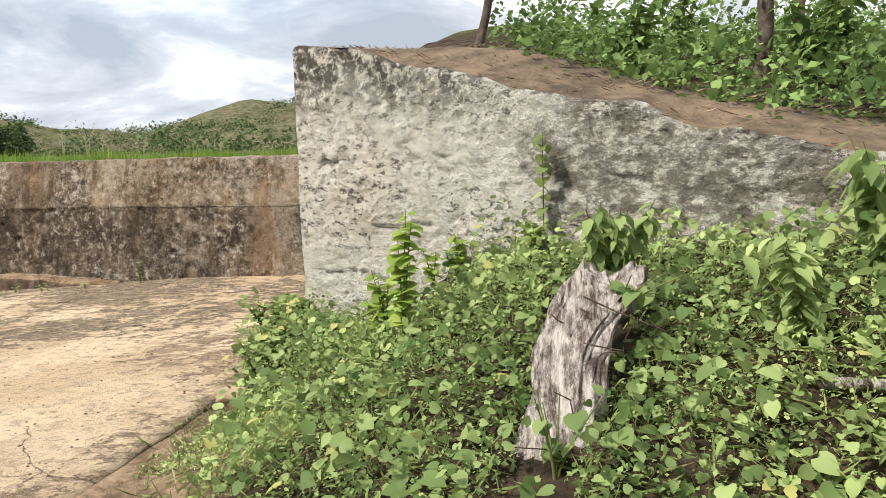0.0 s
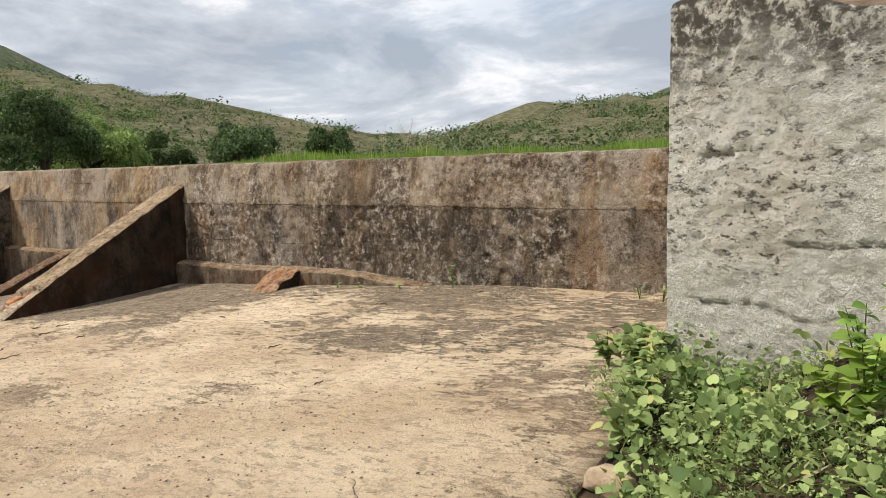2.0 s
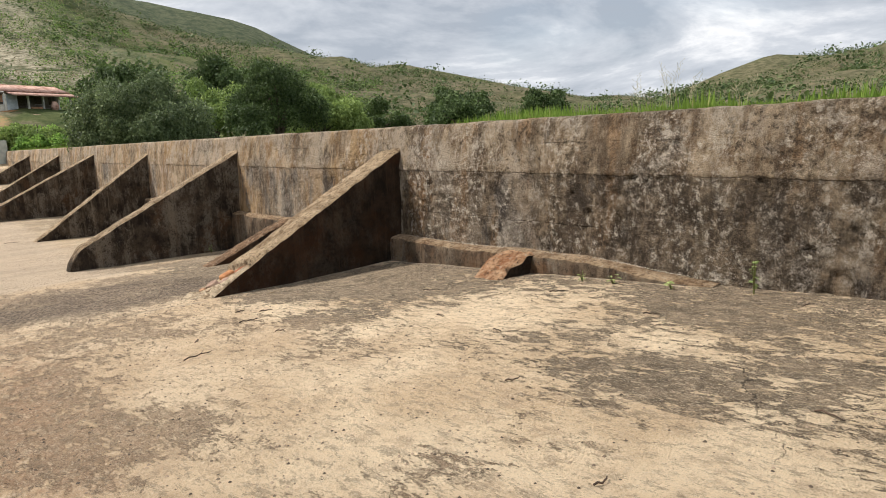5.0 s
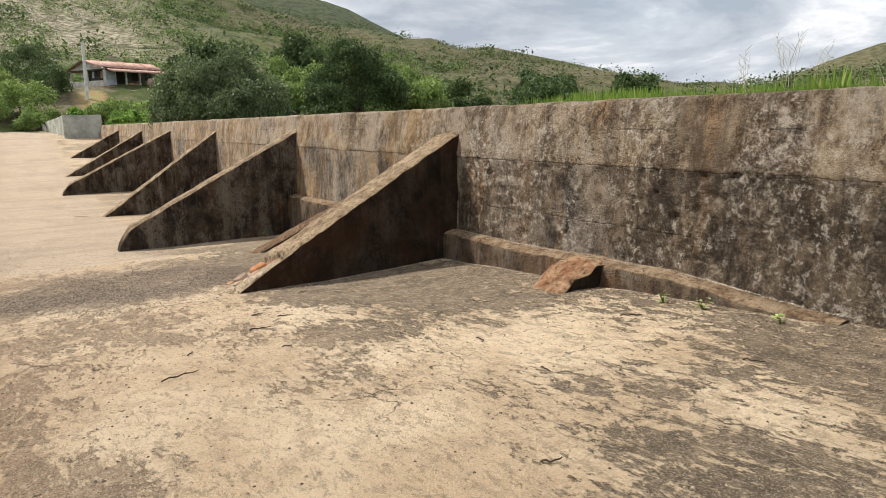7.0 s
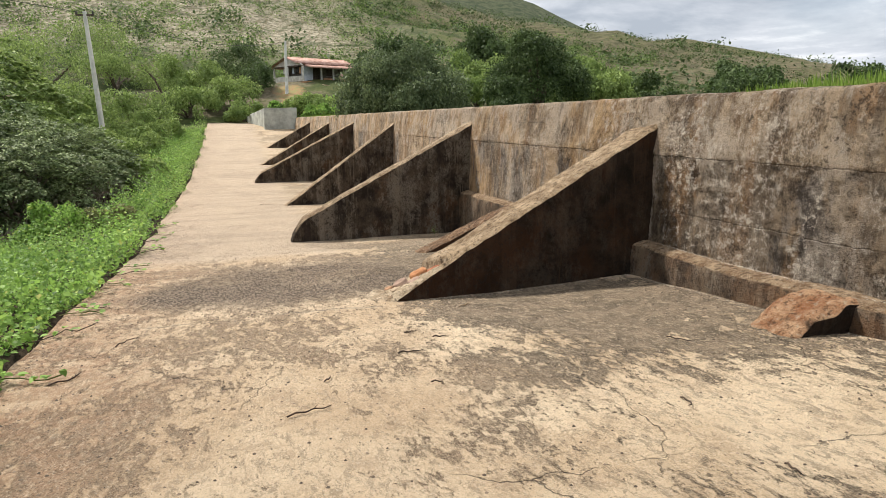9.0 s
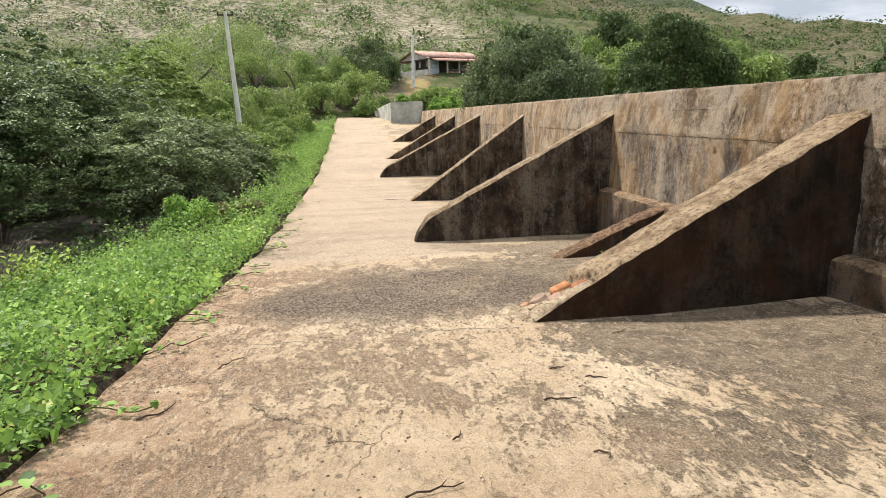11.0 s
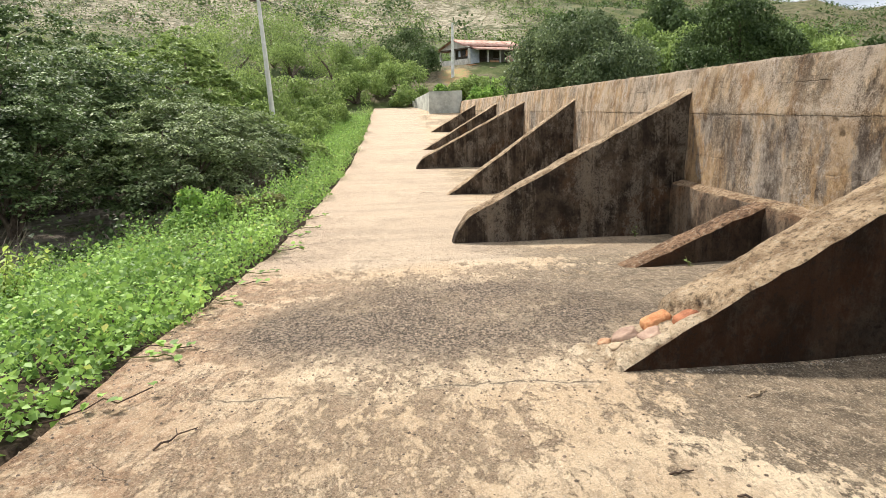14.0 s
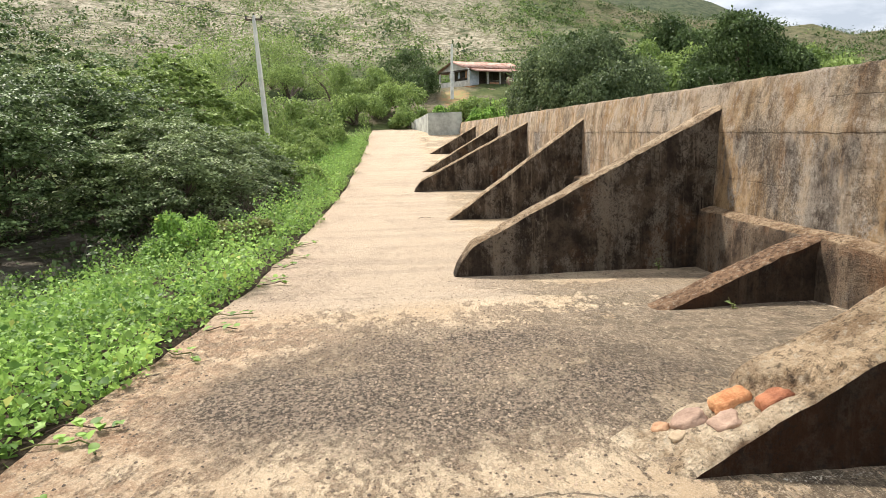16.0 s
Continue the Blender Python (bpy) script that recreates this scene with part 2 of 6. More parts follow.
def buttress_mat(name="stained_shaded_concrete", top_a=(0.27, 0.18, 0.105), top_b=(0.58, 0.43, 0.285), side_a=(0.026, 0.019, 0.014), side_b=(0.125, 0.092, 0.064), bloom=0.85, runs=0.5, toe=0.0):
    k = Mat(name, 0.92, 0.2)
    streak = k.noise(1.0, 7, 0.65, (4.5, 4.5, 0.28), (2, 0, 0))
    mid = k.noise(2.6, 9, 0.7)
    fine = k.noise(22, 8, 0.72)
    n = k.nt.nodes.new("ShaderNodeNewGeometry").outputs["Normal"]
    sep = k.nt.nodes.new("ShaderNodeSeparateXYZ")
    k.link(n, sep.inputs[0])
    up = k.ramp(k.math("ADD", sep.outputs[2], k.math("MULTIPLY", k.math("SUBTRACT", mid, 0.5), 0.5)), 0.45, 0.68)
    # sides carry stains, and their shade is painted in as near-black
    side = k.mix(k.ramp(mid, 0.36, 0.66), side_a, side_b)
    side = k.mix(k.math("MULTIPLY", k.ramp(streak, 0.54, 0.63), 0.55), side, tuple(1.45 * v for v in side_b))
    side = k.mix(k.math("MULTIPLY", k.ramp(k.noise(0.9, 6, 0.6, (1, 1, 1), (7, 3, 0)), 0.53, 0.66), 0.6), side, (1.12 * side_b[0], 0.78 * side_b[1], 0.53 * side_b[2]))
    moss = k.math("MULTIPLY", k.ramp(k.noise(1.5, 10, 0.78, (1, 1, 0.6), (4, 4, 2)), 0.48, 0.58), k.ramp(fine, 0.36, 0.56))
    side = k.mix(k.math("MULTIPLY", moss, bloom), side, (0.30, 0.25, 0.195))
    run = k.noise(1.0, 8, 0.7, (3.6, 3.6, 0.22), (3, 9, 0), 0.3)
    side = k.mix(k.math("MULTIPLY", k.math("MULTIPLY", k.ramp(run, 0.55, 0.62), k.ramp(fine, 0.6, 0.42, 0.3, 1.0)), runs), side, (0.33, 0.27, 0.20))
    side = k.mix(k.math("MULTIPLY", k.ramp(run, 0.47, 0.38), runs), side, (0.022, 0.016, 0.012))
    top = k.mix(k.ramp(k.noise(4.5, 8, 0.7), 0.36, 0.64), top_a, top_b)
    top = k.mix(k.math("MULTIPLY", k.ramp(k.noise(11, 6, 0.7, (1, 1, 1), (5, 5, 1)), 0.55, 0.63), 0.6), top, tuple(0.35 * v for v in top_a))
    if toe:                                            # mortar worn pale at the foot
        bare = k.ramp(k.math("ADD", k.axis(1), k.math("MULTIPLY", k.math("SUBTRACT", mid, 0.5), 1.2)), 4.75, 4.15, 0.0, toe)
        top = k.mix(bare, top, k.mix(k.ramp(k.noise(7, 7, 0.7), 0.4, 0.6), (0.48, 0.35, 0.225), (0.86, 0.70, 0.50)))
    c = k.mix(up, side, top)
    c = k.mix(k.math("MULTIPLY", k.ramp(fine, 0.52, 0.62), 0.65), c, (0.035, 0.026, 0.02))
    c = k.mix(k.math("MULTIPLY", k.math("MULTIPLY", k.ramp(fine, 0.46, 0.37), 0.5), up), c, (0.60, 0.52, 0.40))
    k.color(c)
    return k.bump(k.math("ADD", k.math("ADD", fine, mid), k.math("MULTIPLY", k.noise(60, 4), 0.5)), 0.08, 1.0).m


def pier_mat():
    k = Mat("whitewashed_rough_plaster", 0.95, 0.15)
    z, x = k.axis(2), k.axis(0)
    fine = k.noise(26, 9, 0.75)
    mid = k.noise(6, 8, 0.7)
    c = k.mix(k.ramp(mid, 0.36, 0.62), (0.82, 0.775, 0.665), (0.96, 0.925, 0.835))
    warm = k.ramp(k.noise(0.9, 5), 0.52, 0.68)
    c = k.mix(k.math("MULTIPLY", warm, 0.4), c, (0.70, 0.60, 0.45))
    rough = k.ramp(k.math("ADD", z, k.math("MULTIPLY", k.noise(1.6, 6), 0.9)), 3.30, 3.75)
    lich = k.math("MULTIPLY", rough, k.ramp(k.noise(9, 9, 0.78), 0.42, 0.54))
    c = k.mix(k.math("MULTIPLY", lich, 0.95), c, (0.11, 0.095, 0.078))
    east = k.math("MULTIPLY", k.ramp(k.math("ADD", x, k.math("MULTIPLY", k.noise(1.6, 6), 1.2)), -1.3, -0.7), k.ramp(k.noise(6.0, 10, 0.82, (1, 1, 1.6), (0, 0, 4)), 0.42, 0.54))
    c = k.mix(k.math("MULTIPLY", east, 0.75), c, (0.13, 0.10, 0.073))
    low = k.math("MULTIPLY", k.ramp(k.math("ADD", z, k.noise(1.2, 5)), 2.0, 1.7), k.ramp(k.noise(4, 8, 0.7), 0.42, 0.6))
    c = k.mix(k.math("MULTIPLY", low, 0.4), c, (0.34, 0.29, 0.21))
    c = k.mix(k.math("MULTIPLY", k.ramp(fine, 0.58, 0.65), 0.22), c, (0.30, 0.26, 0.20))
    pit = k.ramp(k.noise(11, 10, 0.84, (0.8, 1, 1.7), (6, 1, 3), 0.0, (0, 0.5, 0)), 0.535, 0.565)
    pit = k.math("MULTIPLY", pit, k.ramp(k.noise(1.1, 4, 0.6, (1, 1, 1.3), (3, 8, 2)), 0.40, 0.56, 0.25, 1.0))
    c = k.mix(k.math("MULTIPLY", pit, 0.9), c, (0.15, 0.125, 0.10))
    c = k.mix(k.math("MULTIPLY", k.math("MULTIPLY", k.ramp(k.noise(3.4, 9, 0.8, (1, 1, 2.2), (2, 2, 0)), 0.58, 0.66), k.ramp(fine, 0.42, 0.52)), 0.4), c, (0.20, 0.175, 0.14))
    k.color(c)
    return k.bump(k.math("ADD", k.math("MULTIPLY", mid, 1.3), k.math("SUBTRACT", fine, k.math("MULTIPLY", pit, 0.8))), 0.09, 1.0).m


# where silt lies pale, and where the slab is dark, bare and partly painted as shadow: x, y, radius
CREAM = ((-10.5, 3.2, 1.3), (-9.3, 4.9, 1.1), (-8.6, 5.7, 0.9), (-8.1, 3.1, 1.2), (-6.3, 3.4, 1.1), (-5.5, 2.4, 1.3), (-11.6, 4.6, 0.8), (-7.3, 5.3, 0.7), (-12.1, 3.8, 0.8), (-4.5, 1.6, 0.8), (-6.0, 1.7, 1.2), (-7.6, 2.3, 1.1), (-4.8, 2.3, 1.1), (-5.6, 3.5, 0.9))
DARK = ((-6.4, 4.9, 0.9), (-5.3, 5.0, 1.0), (-11.7, 6.0, 1.6), (-4.9, 6.1, 1.2), (-10.5, 1.6, 1.2), (-10.6, 4.4, 0.9), (-9.7, 3.5, 0.6), (-7.1, 4.4, 0.8), (-7.2, 6.3, 0.8), (-12.9, 5.2, 1.4), (-16.4, 5.2, 1.8), (-18.6, 6.0, 1.5), (-12.2, 4.5, 1.1), (-12.8, 5.5, 1.8), (-15.8, 5.6, 2.0), (-12.6, 6.2, 1.5), (-4.3, 4.1, 1.2), (-4.6, 5.2, 1.2), (-12.5, 4.4, 1.1), (-12.1, 3.0, 1.0), (-11.3, 5.2, 1.0))


def floor_mat():
    k = Mat("silted_concrete_floor", 0.88, 0.25)
    x, y = k.axis(0), k.axis(1)
    silt = k.noise(0.36, 9, 0.62, (1.0, 1.35, 1), (1.3, 0.4, 0), 0.3)
    wet = k.ramp(k.math("ADD", y, k.math("MULTIPLY", k.noise(0.6, 6), 2.4)), 6.1, 7.8)
    rust = k.ramp(k.math("ADD", y, k.math("MULTIPLY", k.noise(0.8, 6), 1.6)), 3.0, 1.5)
    rust = k.math("MULTIPLY", rust, k.ramp(x, -6.5, -9.0, 0.25, 1.0))
    mid = k.noise(4.5, 9, 0.75)
    fine = k.noise(30, 8, 0.75)
    grit = k.noise(90, 4, 0.7)
    cream = k.mix(k.ramp(k.noise(0.9, 7), 0.38, 0.64), (0.65, 0.48, 0.305), (0.84, 0.665, 0.455))
    cream = k.mix(k.math("MULTIPLY", k.ramp(mid, 0.50, 0.62), 0.6), cream, (0.47, 0.335, 0.215))
    brown = k.mix(k.ramp(mid, 0.38, 0.62), (0.11, 0.083, 0.055), (0.27, 0.205, 0.138))
    brown = k.mix(k.ramp(k.math("ADD", y, k.math("MULTIPLY", k.noise(0.7, 6, 0.6, (1, 1, 1), (3, 3, 0)), 2.2)), 5.6, 4.2, 0, 0.72), brown,
                  k.mix(k.ramp(mid, 0.38, 0.62), (0.31, 0.21, 0.132), (0.49, 0.352, 0.228)))
    s = k.math("SUBTRACT", silt, k.math("MULTIPLY", wet, 0.075))
    for bx, by, br in CREAM:
        s = k.math("ADD", s, k.spot(bx, by, br, 0.12))
    # stronger west of x -10.4: damp slab, with the buttress's shadow painted in
    for bx, by, br in DARK:
        s = k.math("SUBTRACT", s, k.spot(bx, by, br, 0.11 if bx < -10.4 and by > 4 else 0.06))
    flake = k.math("MULTIPLY", k.math("SUBTRACT", k.noise(4.2, 12, 0.80, (0.9, 1.7, 1), (0, 0, 0), 0.4), 0.5), k.ramp(x, -20.0, -16.0, 0.3, 1.35))
    flake = k.math("ADD", flake, k.math("MULTIPLY", k.math("SUBTRACT", k.noise(12, 9, 0.75, (0.9, 1.8, 1), (7, 2, 0)), 0.5), k.ramp(x, -20.0, -16.0, 0.2, 0.55)))
    f = k.ramp(k.math("ADD", s, flake), 0.425, 0.465, 0.03, 0.96)
    f = k.math("ADD", k.math("MULTIPLY", f, k.ramp(x, -20.5, -16.5, 0.35, 1.0)), k.ramp(x, -20.5, -16.5, 0.30, 0.0))
    c = k.mix(f, brown, cream)
    c = k.mix(k.math("MULTIPLY", rust, k.ramp(mid, 0.3, 0.6)), c, (0.40, 0.235, 0.135))
    worn = k.ramp(k.noise(6.5, 12, 0.82, (0.9, 2.0, 1), (4, 4, 0), 0.3), 0.525, 0.55)
    c = k.mix(k.math("MULTIPLY", worn, k.ramp(x, -19.0, -16.0, 0.15, 0.6)), c, k.mix(k.ramp(mid, 0.4, 0.6), (0.22, 0.165, 0.11), (0.40, 0.30, 0.20)))
    trod = k.math("MULTIPLY", k.ramp(k.math("ADD", y, k.math("MULTIPLY", k.noise(0.9, 5), 1.6)), 5.4, 4.2), k.ramp(x, -7.5, -9.5))
    c = k.mix(k.math("MULTIPLY", trod, 0.2), c, (0.48, 0.335, 0.215))
    west = k.ramp(k.math("ADD", x, k.math("MULTIPLY", k.noise(0.7, 6), 2.0)), -16.4, -17.4)
    c = k.mix(k.math("MULTIPLY", west, k.ramp(k.math("ADD", y, k.math("MULTIPLY", k.noise(1.0, 5), 1.0)), 5.0, 4.2, 0, 0.72)), c, (0.50, 0.395, 0.295))
    band = k.noise(1.0, 7, 0.62, (1.5, 0.12, 1), (0, 4, 0))
    c = k.mix(k.math("MULTIPLY", k.math("MULTIPLY", k.ramp(band, 0.50, 0.60), k.ramp(x, -16.5, -18.5)), 0.45), c, (0.36, 0.28, 0.205))
    dx = k.math("DIVIDE", k.math("ADD", x, 15.3), 1.9)
    dy = k.math("DIVIDE", k.math("SUBTRACT", y, 2.9), 2.0)
    rr = k.math("ADD", k.math("MULTIPLY", dx, dx), k.math("MULTIPLY", dy, dy))
    rubble = k.ramp(k.math("ADD", rr, k.math("MULTIPLY", k.noise(0.9, 6), 1.6)), 2.0, 1.1)
    cell = k.noise(25, 5, 0.66, (1, 1.4, 1), (2, 2, 0))
    c = k.mix(k.math("MULTIPLY", rubble, k.ramp(k.noise(0.8, 5, 0.6, (1, 1, 1), (9, 2, 0)), 0.40, 0.56, 0.35, 0.9)), c, k.mix(k.ramp(cell, 0.45, 0.54), (0.46, 0.345, 0.255), (0.065, 0.05, 0.038)))
    crack = k.math("MULTIPLY", k.ramp(k.voronoi_edge(0.45), 0.0026, 0.0008), k.ramp(k.noise(0.5, 3, 0.5, (1, 1, 1), (4, 8, 0)), 0.57, 0.62))
    c = k.mix(k.math("MULTIPLY", crack, 0.8), c, (0.05, 0.037, 0.026))
    off = k.math("ABSOLUTE", k.math("ADD", x, k.math("ADD", 13.3, k.math("MULTIPLY", k.math("SUBTRACT", k.noise(1.4, 7, 0.65), 0.5), 0.45))))
    joint = k.math("MULTIPLY", k.ramp(y, 3.9, 3.7), k.ramp(k.noise(1.1, 4, 0.5, (1, 1, 1), (2, 9, 0)), 0.40, 0.46))
    c = k.mix(k.math("MULTIPLY", k.math("MULTIPLY", joint, k.ramp(off, 0.07, 0.02)), 0.55), c, (0.60, 0.48, 0.34))
    gap = k.math("MULTIPLY", joint, k.ramp(off, 0.012, 0.005))
    c = k.mix(k.math("MULTIPLY", gap, 0.6), c, (0.05, 0.037, 0.026))
    clean = k.ramp(f, 0.4, 0.95, 1.0, 0.3)
    c = k.mix(k.math("MULTIPLY", k.math("MULTIPLY", k.ramp(fine, 0.53, 0.61), 0.55), clean), c, (0.13, 0.095, 0.064))
    c = k.mix(k.math("MULTIPLY", k.ramp(k.noise(13, 9, 0.8, (0.8, 1.6, 1), (5, 0, 0)), 0.47, 0.39), 0.55), c, (0.72, 0.56, 0.39))
    c = k.mix(k.math("MULTIPLY", k.ramp(k.noise(11, 9, 0.8, (0.8, 1.6, 1), (1, 6, 0)), 0.555, 0.63), 0.5), c, (0.15, 0.108, 0.07))
    c = k.mix(k.math("MULTIPLY", k.math("MULTIPLY", k.ramp(grit, 0.55, 0.63), 0.75), clean), c, (0.07, 0.052, 0.038))
    c = k.mix(k.math("MULTIPLY", k.ramp(grit, 0.45, 0.36), 0.55), c, (0.76, 0.65, 0.50))
    k.color(c)
    h = k.math("ADD", k.math("ADD", k.math("MULTIPLY", fine, 0.7), k.math("MULTIPLY", f, 0.35)), k.math("MULTIPLY", k.math("MULTIPLY", k.math("SUBTRACT", 1.0, cell), rubble), 2.2))
    h = k.math("SUBTRACT", h, k.math("ADD", crack, gap))
    return k.bump(h, 0.06, 1.0).m


def ground_mat():
    k = Mat("grassy_earth", 0.95, 0.1)
    n1, n2, n3 = k.noise(0.03, 8, 0.65), k.noise(0.2, 9, 0.7), k.noise(1.6, 9, 0.75)
    green = k.mix(k.ramp(n2, 0.38, 0.62), (0.045, 0.066, 0.022), (0.12, 0.135, 0.05))
    dry = k.mix(k.ramp(n3, 0.38, 0.62), (0.10, 0.08, 0.052), (0.235, 0.20, 0.14))
    c = k.mix(k.ramp(k.math("ADD", n1, k.math("MULTIPLY", n2, 0.5)), 0.77, 0.90), green, dry)
    x, y = k.axis(0), k.axis(1)
    rocky = k.math("MULTIPLY", k.ramp(k.math("ADD", x, k.math("MULTIPLY", n2, 40)), -80, -105), k.ramp(k.math("ADD", y, k.math("MULTIPLY", n2, 40)), 75, 35))
    scree = k.mix(k.ramp(k.noise(0.9, 9, 0.78), 0.40, 0.60), (0.13, 0.115, 0.07), (0.46, 0.41, 0.31))
    c = k.mix(k.math("MULTIPLY", rocky, k.ramp(n2, 0.34, 0.54)), c, scree)
    stubble = k.math("MULTIPLY", k.ramp(k.math("ADD", y, k.math("MULTIPLY", n2, 30)), 62, 84), k.ramp(n1, 0.36, 0.48, 0.25, 0.75))
    c = k.mix(stubble, c, k.mix(k.ramp(k.noise(0.5, 9, 0.75), 0.40, 0.60), (0.065, 0.064, 0.034), (0.19, 0.158, 0.10)))
    c = k.mix(k.math("MULTIPLY", k.ramp(n3, 0.55, 0.68), 0.6), c, (0.045, 0.065, 0.02))
    yard = k.math("ADD", k.math("POWER", k.math("DIVIDE", k.math("ADD", x, 77.5), 4.0), 2.0), k.math("POWER", k.math("DIVIDE", k.math("SUBTRACT", y, 8.2), 1.9), 2.0))
    c = k.mix(k.ramp(k.math("ADD", yard, k.math("ADD", k.math("MULTIPLY", n2, 2.2), n3)), 2.5, 1.9, 0, 0.8), c, k.mix(k.ramp(n3, 0.44, 0.56), (0.42, 0.26, 0.14), (0.33, 0.31, 0.13)))
    far = k.math("MAXIMUM", k.ramp(y, 200, 290), k.ramp(x, -290, -350))
    c = k.mix(k.math("MULTIPLY", far, 0.85), c, k.mix(k.ramp(k.noise(0.12, 9, 0.75), 0.4, 0.6), (0.035, 0.055, 0.03), (0.10, 0.115, 0.065)))
    # near-black soil: shade beneath vines and trees is put into its colour
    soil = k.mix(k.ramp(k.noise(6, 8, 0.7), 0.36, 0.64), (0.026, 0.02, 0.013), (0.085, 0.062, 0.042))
    soil = k.mix(k.math("MULTIPLY", k.math("MULTIPLY", k.ramp(x, -2.7, -3.1), k.ramp(x, -8.0, -6.5)), k.ramp(y, 2.6, 1.6)), soil, k.mix(k.ramp(k.noise(8, 8, 0.7), 0.36, 0.64), (0.16, 0.11, 0.07), (0.38, 0.27, 0.18)))
    bed = k.math("ADD", k.math("POWER", k.math("DIVIDE", k.math("ADD", x, 27.5), 8.0), 2.0), k.math("POWER", k.math("DIVIDE", k.math("ADD", y, 8.0), 2.6), 2.0))
    soil = k.mix(k.ramp(k.math("ADD", bed, k.noise(1.2, 5)), 1.6, 1.2), soil, k.mix(k.ramp(n3, 0.38, 0.62), (0.17, 0.14, 0.115), (0.36, 0.32, 0.27)))
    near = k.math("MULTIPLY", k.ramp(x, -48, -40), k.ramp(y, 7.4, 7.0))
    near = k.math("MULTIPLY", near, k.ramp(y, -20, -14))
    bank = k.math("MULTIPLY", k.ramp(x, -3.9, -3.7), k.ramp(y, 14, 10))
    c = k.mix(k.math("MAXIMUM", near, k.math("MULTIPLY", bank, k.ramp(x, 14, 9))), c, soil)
    k.color(c)
    return k.bump(k.math("ADD", n3, k.math("MULTIPLY", k.noise(9, 6), 0.4)), 0.15, 0.9).m


def simple_mat(name, a, b, scale=3.0, rough=0.85, bump=0.01, spec=0.3, metal=0.0):
    k = Mat(name, rough, spec)
    n = k.noise(scale, 7, 0.65)
    k.b.inputs["Metallic"].default_value = metal
    k.color(k.mix(k.ramp(n, 0.32, 0.68), a, b))
    return k.bump(k.math("ADD", n, k.math("MULTIPLY", k.noise(scale * 8, 5), 0.5)), bump, 0.6).m


# tops lighter, sides darker: the sides' shade is part of each colour
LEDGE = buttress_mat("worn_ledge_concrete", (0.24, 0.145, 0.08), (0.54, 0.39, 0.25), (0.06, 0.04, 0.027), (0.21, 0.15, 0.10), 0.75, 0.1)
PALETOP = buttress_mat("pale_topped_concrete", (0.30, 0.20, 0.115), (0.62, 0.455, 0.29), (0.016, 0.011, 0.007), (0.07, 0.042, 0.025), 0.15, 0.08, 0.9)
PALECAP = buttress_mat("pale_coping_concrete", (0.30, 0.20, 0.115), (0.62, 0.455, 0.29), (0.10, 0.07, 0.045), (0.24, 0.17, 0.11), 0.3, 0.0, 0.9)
REDWEDGE = buttress_mat("dull_red_concrete", (0.13, 0.072, 0.042), (0.36, 0.22, 0.13), (0.03, 0.02, 0.014), (0.10, 0.065, 0.042), 0.2, 0.1)
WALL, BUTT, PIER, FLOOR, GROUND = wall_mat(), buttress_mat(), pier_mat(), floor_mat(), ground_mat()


# ---- plan: heights of floor, ground and hills ----
def smooth(a, b, v):
    t = np.clip((np.asarray(v, float) - a) / (b - a), 0, 1)
    return t * t * (3 - 2 * t)


FX = [-80, -70, -63, -57, -51, -42, -34.7, -27.3, -23, -19.8, -3.7, 20]
FZ = [2.7, 2.3, 1.92, 1.22, 0.70, 0.22, -0.06, -0.14, -0.10, 0.0, 1.05, 1.15]
EDGE = 0.55          # y of the apron's low side
SIDE = -3.72         # x of the apron's end beside the bank
FACE = 7.18          # y of the wall's face
CREST = 2.61


def floor_z(x, y):
    z = np.interp(x, FX, FZ)
    z = z + 0.07 * smooth(5.0, 7.0, y) * smooth(-4.5, -7.0, x) * smooth(-20, -14, x)
    return z


RIDGE_AZ = [-180, -120, -90, -60, -30, 0, 10, 15, 20, 24, 30, 37, 43, 48, 51, 56, 61.5, 67, 77, 85, 100, 130, 180]
RIDGE_EL = [3, 4, 6, 9, 13.5, 13.0, 12.0, 9.5, 8.2, 7.4, 6.3, 5.0, 3.8, 2.7, 1.9, 2.2, 2.9, 4.2, 4.6, 5.5, 6, 4, 3]
FAR_EL = [0, 0, 0, 0, 14, 14, 12.2, 11.1, 10, 9.0, 6.0, 3, 1.5, 1.2, 1.9, 1.2, 1.5, 2.5, 5.8, 5.0, 3, 0, 0]


def hills(x, y):
    dx, dy = np.asarray(x, float) + 8, np.asarray(y, float) - 3
    r = np.hypot(dx, dy)
    az = np.degrees(np.arctan2(dy, -dx))
    near = 60 + 25 * smooth(25, 45, az) - 10 * smooth(60, 80, az)
    el, fel = np.interp(az, RIDGE_AZ, RIDGE_EL), np.interp(az, RIDGE_AZ, FAR_EL)
    top = 270 * np.tan(np.radians(el))
    t = np.clip((r - near) / (270 - near), 0, 1)
    h = top * (t ** 1.25) * (1 - 0.5 * smooth(275, 480, r))
    far = 820 * np.tan(np.radians(fel))
    return np.maximum(h, far * np.clip((r - 300) / 520, 0, 1) ** 1.3) * (1 - 0.6 * smooth(850, 1800, r))


